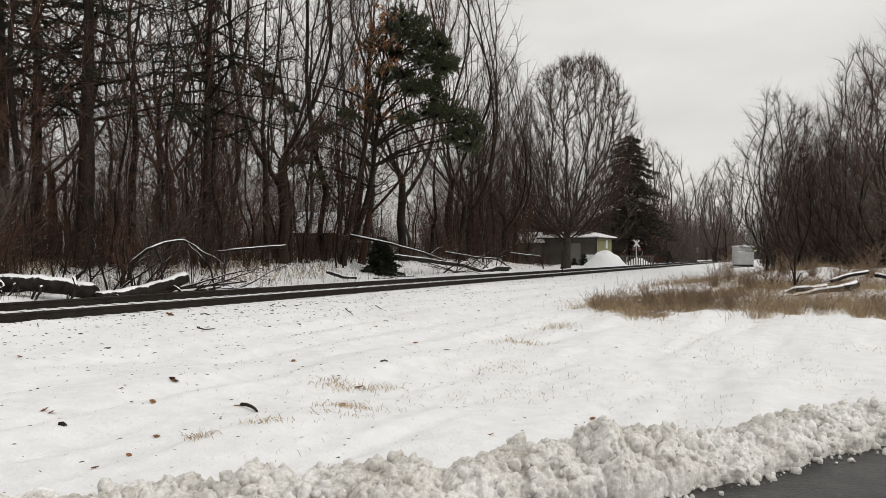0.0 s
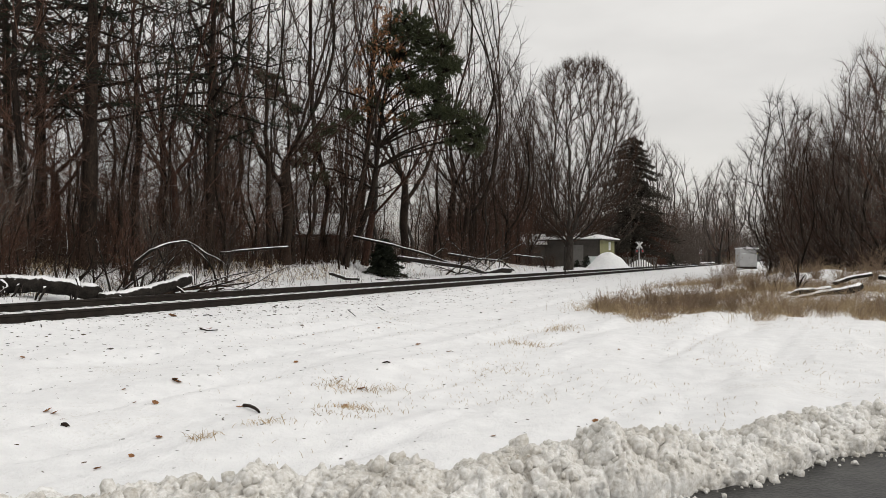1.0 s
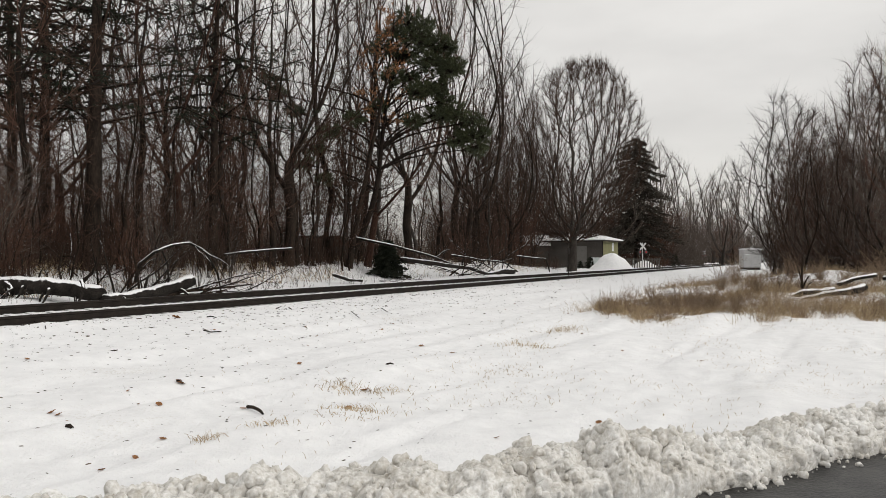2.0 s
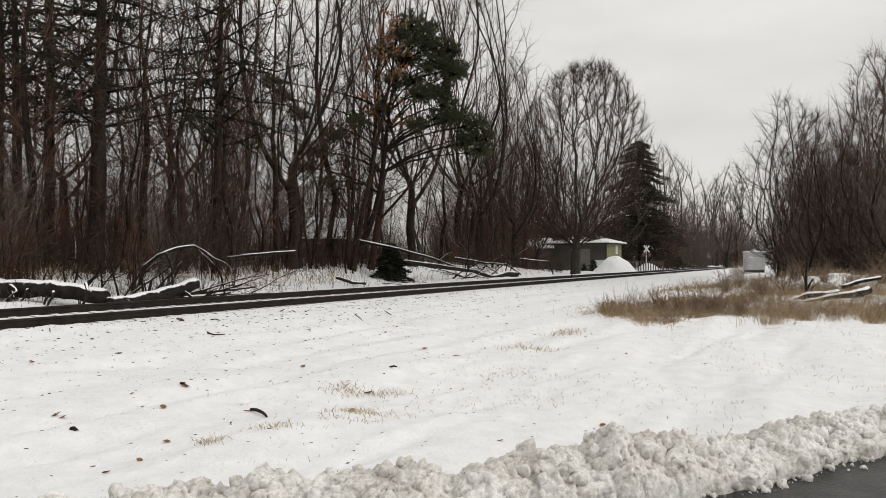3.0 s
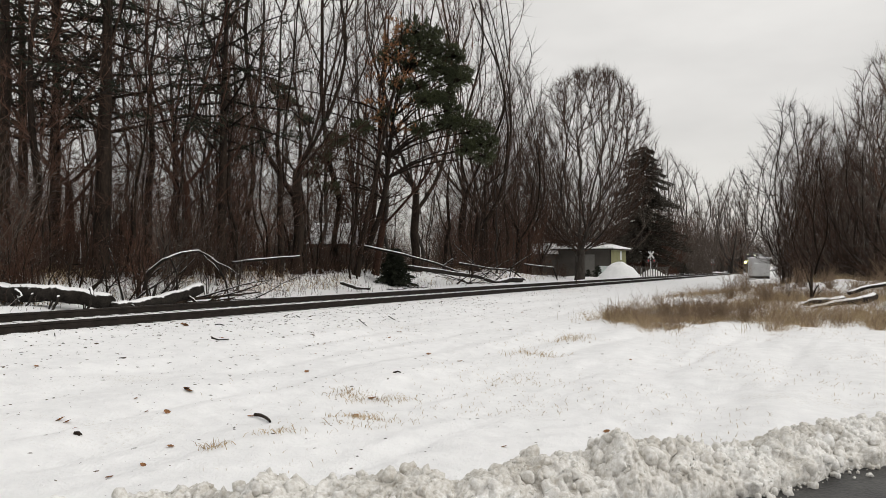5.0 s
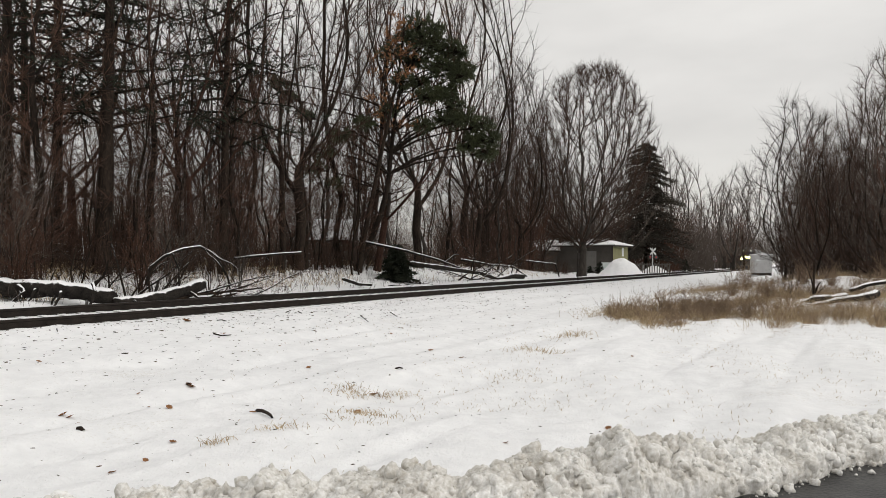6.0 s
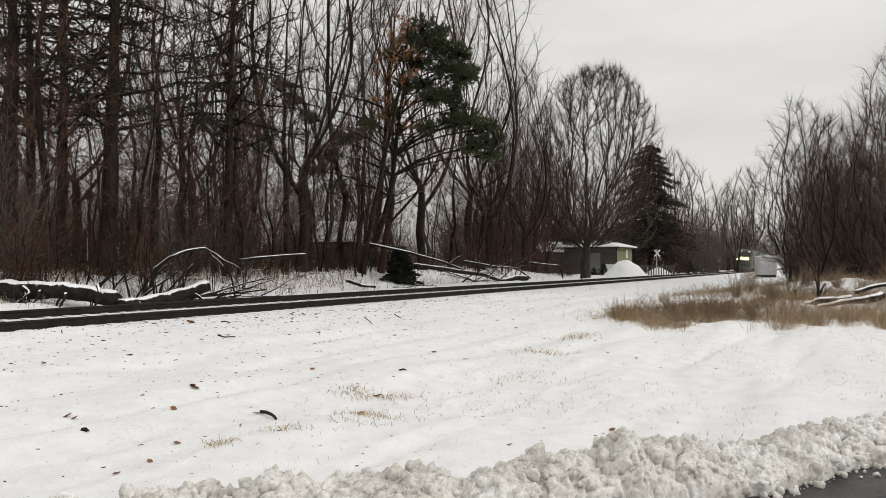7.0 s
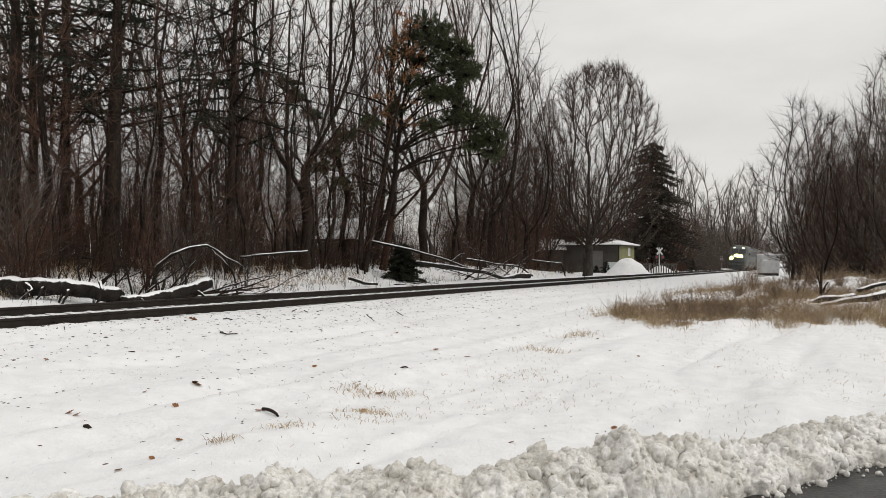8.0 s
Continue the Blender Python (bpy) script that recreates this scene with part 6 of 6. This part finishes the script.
def build_signs():
    p = tagged(new("track_post"), "thin dark track marker post with a small plate", "post")
    part("post", rod_bm((0, 0, -0.3), (0, 0, 2.0), 0.04), STEEL, p)
    part("plate", box_bm(-0.13, -0.06, 1.6, 0.13, -0.041, 2.0, 0.005), STEEL, p)
    p.matrix_basis = stand(8.41, 52, 50)
    for x, y, k in ((20.44, 78, 0.8), (43.45, 126, 0.7)):
        c = tagged(new("crossing_signal"), "pale frosted railway crossbuck signal mast with dark lamps", "railway signal", "crossing signals")
        part("mast", rod_bm((0, 0, -0.3), (0, 0, 3.6), 0.06), GREY_PAINT, c)
        for a in (45, -45):
            bm = box_bm(-0.62, -0.09 - (0.015 if a > 0 else 0), -0.11, 0.62, -0.075 - (0.015 if a > 0 else 0), 0.11)
            bmesh.ops.transform(bm, matrix=Matrix.Translation((0, 0, 3.1)) @ Matrix.Rotation(radians(a), 4, "Y"), verts=bm.verts)
            part("crossbuck_arm", bm, GREY_PAINT, c, "pale crossbuck board")
        part("lamp_bar", box_bm(-0.55, -0.08, 2.3, 0.55, 0.0, 2.38), STEEL, c)
        for s in (-0.45, 0.45):
            lamp = part("lamp", rod_bm((s, -0.12, 2.34), (s, -0.09, 2.34), 0.26, 16), TRAIN_DARK, c, "round dark lamp board")
            part("lens", rod_bm((s, -0.16, 2.34), (s, -0.121, 2.34), 0.12, 14), RED_LENS, lamp, "unlit red lens")
        part("base", box_bm(-0.3, -0.3, -0.3, 0.3, 0.3, 0.35, 0.03), GREY_PAINT, c)
        c.matrix_basis = stand(x, y, 20, 0, 0, k)
    rng = random.Random(2)
    f = tagged(new("pale_fence"), "pale fence panels with snow beyond the crossing", "fence")
    for k in range(14):
        part("slat", box_bm(k * 0.3, 0, -0.3, k * 0.3 + 0.12, 0.03, 1.2), SIDING, f)
    part("rail", box_bm(-0.05, 0.031, 1.0, 4.2, 0.07, 1.1), SIDING, f)
    f.matrix_basis = stand(19.25, 80, 15)


# ---- the train ----
def loft(sections):
    """Rings of (y, half width, bottom, shoulder, top) joined into one hull."""
    bm = bmesh.new()
    rings = []
    for y, w, lo, sh, hi in sections:
        half = [(w * 0.9, lo), (w, lo + 0.12), (w, (lo + sh) / 2), (w, sh), (w * 0.93, sh + (hi - sh) * 0.45), (w * 0.72, sh + (hi - sh) * 0.8), (w * 0.38, hi - (hi - sh) * 0.04)]
        pts = half + [(-x, z) for x, z in reversed(half)]
        rings.append([bm.verts.new((x, y, z)) for x, z in pts])
    for a, b in zip(rings, rings[1:]):
        for i in range(len(a)):
            bm.faces.new((a[i], a[(i + 1) % len(a)], b[(i + 1) % len(a)], b[i]))
    bm.faces.new(rings[0])
    bm.faces.new(rings[-1][::-1])
    bmesh.ops.recalc_face_normals(bm, faces=bm.faces)
    return bm


def bogie(parent, y):
    b = part("bogie", box_bm(-1.05, y - 1.7, 0.35, 1.05, y + 1.7, 0.75, 0.05), TRAIN_DARK, parent, "black wheel truck")
    for dy in (-1.2, 1.2):
        for x in (-0.76, 0.76):
            part("wheel", rod_bm((x - 0.065, y + dy, 0.5), (x + 0.065, y + dy, 0.5), 0.5, 24), STEEL, b)
    for x in (-1.12, 1.12):
        part("side_frame", box_bm(x - 0.06, y - 1.75, 0.38, x + 0.06, y + 1.75, 0.66, 0.04), TRAIN_DARK, b)


def build_locomotive():
    t = tagged(new("locomotive"), "grey streamlined passenger locomotive with glaring headlamps and dark windscreen", "locomotive")
    part("body", loft([(0.0, 1.15, 0.75, 1.75, 2.15), (0.12, 1.3, 0.7, 1.95, 2.4), (0.5, 1.42, 0.7, 2.3, 2.75), (1.35, 1.5, 0.7, 3.3, 3.95), (1.9, 1.52, 0.7, 3.55, 4.3),
                       (3.0, 1.53, 0.7, 3.6, 4.38), (20.0, 1.53, 0.7, 3.6, 4.38)]), TRAIN_GREY, t)
    part("pilot", loft([(-0.25, 0.9, 0.15, 0.5, 0.68), (0.0, 1.25, 0.12, 0.55, 0.7), (0.9, 1.35, 0.12, 0.6, 0.7)]), TRAIN_DARK, t, "dark snow-plough pilot")
    part("coupler", box_bm(-0.12, -0.75, 0.78, 0.12, 0.0, 1.0, 0.03), TRAIN_DARK, t)
    slope = math.atan2(3.95 - 2.75, 0.85)
    for x in (-0.62, 0.62):
        bm = box_bm(-0.55, -0.02, -0.5, 0.55, 0.02, 0.5, 0.015)
        bmesh.ops.transform(bm, matrix=Matrix.Translation((x, 0.86, 3.27)) @ Matrix.Rotation(-(math.pi / 2 - slope), 4, "X"), verts=bm.verts)
        part("windscreen", bm, BLACK_GLASS, t, "dark windscreen pane")
        bm = box_bm(-0.2, -0.04, -0.09, 0.2, 0.02, 0.09, 0.015)
        bmesh.ops.transform(bm, matrix=Matrix.Translation((x * 1.15, 1.30, 3.86)), verts=bm.verts)
        part("marker_lamp", bm, MARKER_GLOW, t, "lit marker lamp")
    part("nose_band", loft([(-0.02, 1.17, 1.15, 1.35, 1.45), (0.13, 1.33, 1.1, 1.35, 1.5)]), TRAIN_DARK, t, "dark nose band")
    # lenses drawn larger than real lamps: their glare is put into the shape
    for x, z, r, y in ((-1.0, 2.05, 0.33, 0.02), (-0.2, 2.38, 0.40, 0.14), (0.5, 2.38, 0.36, 0.14)):
        h = part("headlamp", rod_bm((x, y - 0.06, z), (x, y + 0.4, z), r + 0.05, 20), TRAIN_DARK, t, "dark lamp housing")
        part("lens", rod_bm((x, y - 0.10, z), (x, y - 0.061, z), r, 20), LAMP_GLOW, h, "lit lens, oversized to stand in for its glare")
    for s in (-1, 1):
        part("side_window", box_bm(s * 1.535 - 0.012, 2.2, 2.5, s * 1.535 + 0.012, 3.1, 3.2, 0.008), BLACK_GLASS, t, "dark cab window")
        part("cab_door", box_bm(s * 1.535 - 0.01, 3.5, 1.0, s * 1.535 + 0.01, 4.2, 3.0, 0.008), TRAIN_DARK, t)
        part("side_band", box_bm(s * 1.535 - 0.008, 4.6, 1.0, s * 1.535 + 0.008, 19.8, 1.5), TRAIN_DARK, t, "dark lower band")
        for k in range(6):
            part("grille", box_bm(s * 1.54 - 0.012, 6 + k * 2.1, 2.5, s * 1.54 + 0.012, 7.7 + k * 2.1, 3.4, 0.008), TRAIN_DARK, t, "dark louvred grille")
        part("mirror", box_bm(s * 1.7 - 0.1, 1.9, 2.7, s * 1.7 + 0.1, 1.98, 3.1, 0.02), TRAIN_DARK, t)
    part("fuel_tank", box_bm(-1.3, 7.5, 0.3, 1.3, 12.5, 0.72, 0.08), TRAIN_DARK, t)
    bogie(t, 3.9)
    bogie(t, 16.1)
    return t


def build_coach():
    t = tagged(new("passenger_coach"), "dull silver passenger coach with a red band behind the locomotive", "railway coach")
    part("body", loft([(0, 1.45, 0.8, 3.3, 4.0), (0.1, 1.5, 0.8, 3.4, 4.1), (25.5, 1.5, 0.8, 3.4, 4.1)]), TRAIN_GREY, t)
    for s in (-1, 1):
        part("red_band", box_bm(s * 1.505 - 0.008, 0.1, 2.95, s * 1.505 + 0.008, 25.4, 3.35), TRAIN_RED, t, "dull red band")
        for k in range(9):
            part("window", box_bm(s * 1.508 - 0.012, 2.6 + k * 2.4, 1.9, s * 1.508 + 0.012, 4.4 + k * 2.4, 2.7, 0.008), BLACK_GLASS, t, "dark coach window")
    bogie(t, 3.5)
    bogie(t, 22)
    return t


build_bank()
build_track()
build_wood()
build_undergrowth()
build_far_trees()
build_right_trees()
build_evergreens()
build_fallen_wood()
build_brush()
build_edge_grass()
build_signal_box()
build_houses()
build_signs()
build_tufts()
build_litter()
LOCO = build_locomotive()
COACH = build_coach()


def motions():
    turn = math.atan2(RAIL_DIR.y, RAIL_DIR.x) - math.pi / 2
    for thing, behind in ((LOCO, 0.0), (COACH, 20.8)):
        rows = []
        for k in range(17):
            t = k / 2
            s = 128.5 + 14.3 * (8 - t) + behind
            rows.append((t, Matrix.Translation(along(s, GAUGE / 2 + 0.035, RAIL_TOP_Z + CANT / 2)) @ Matrix.Rotation(turn, 4, "Z") @ Matrix.Rotation(math.atan2(CANT, GAUGE), 4, "Y")))
        walk(thing, rows)


motions()
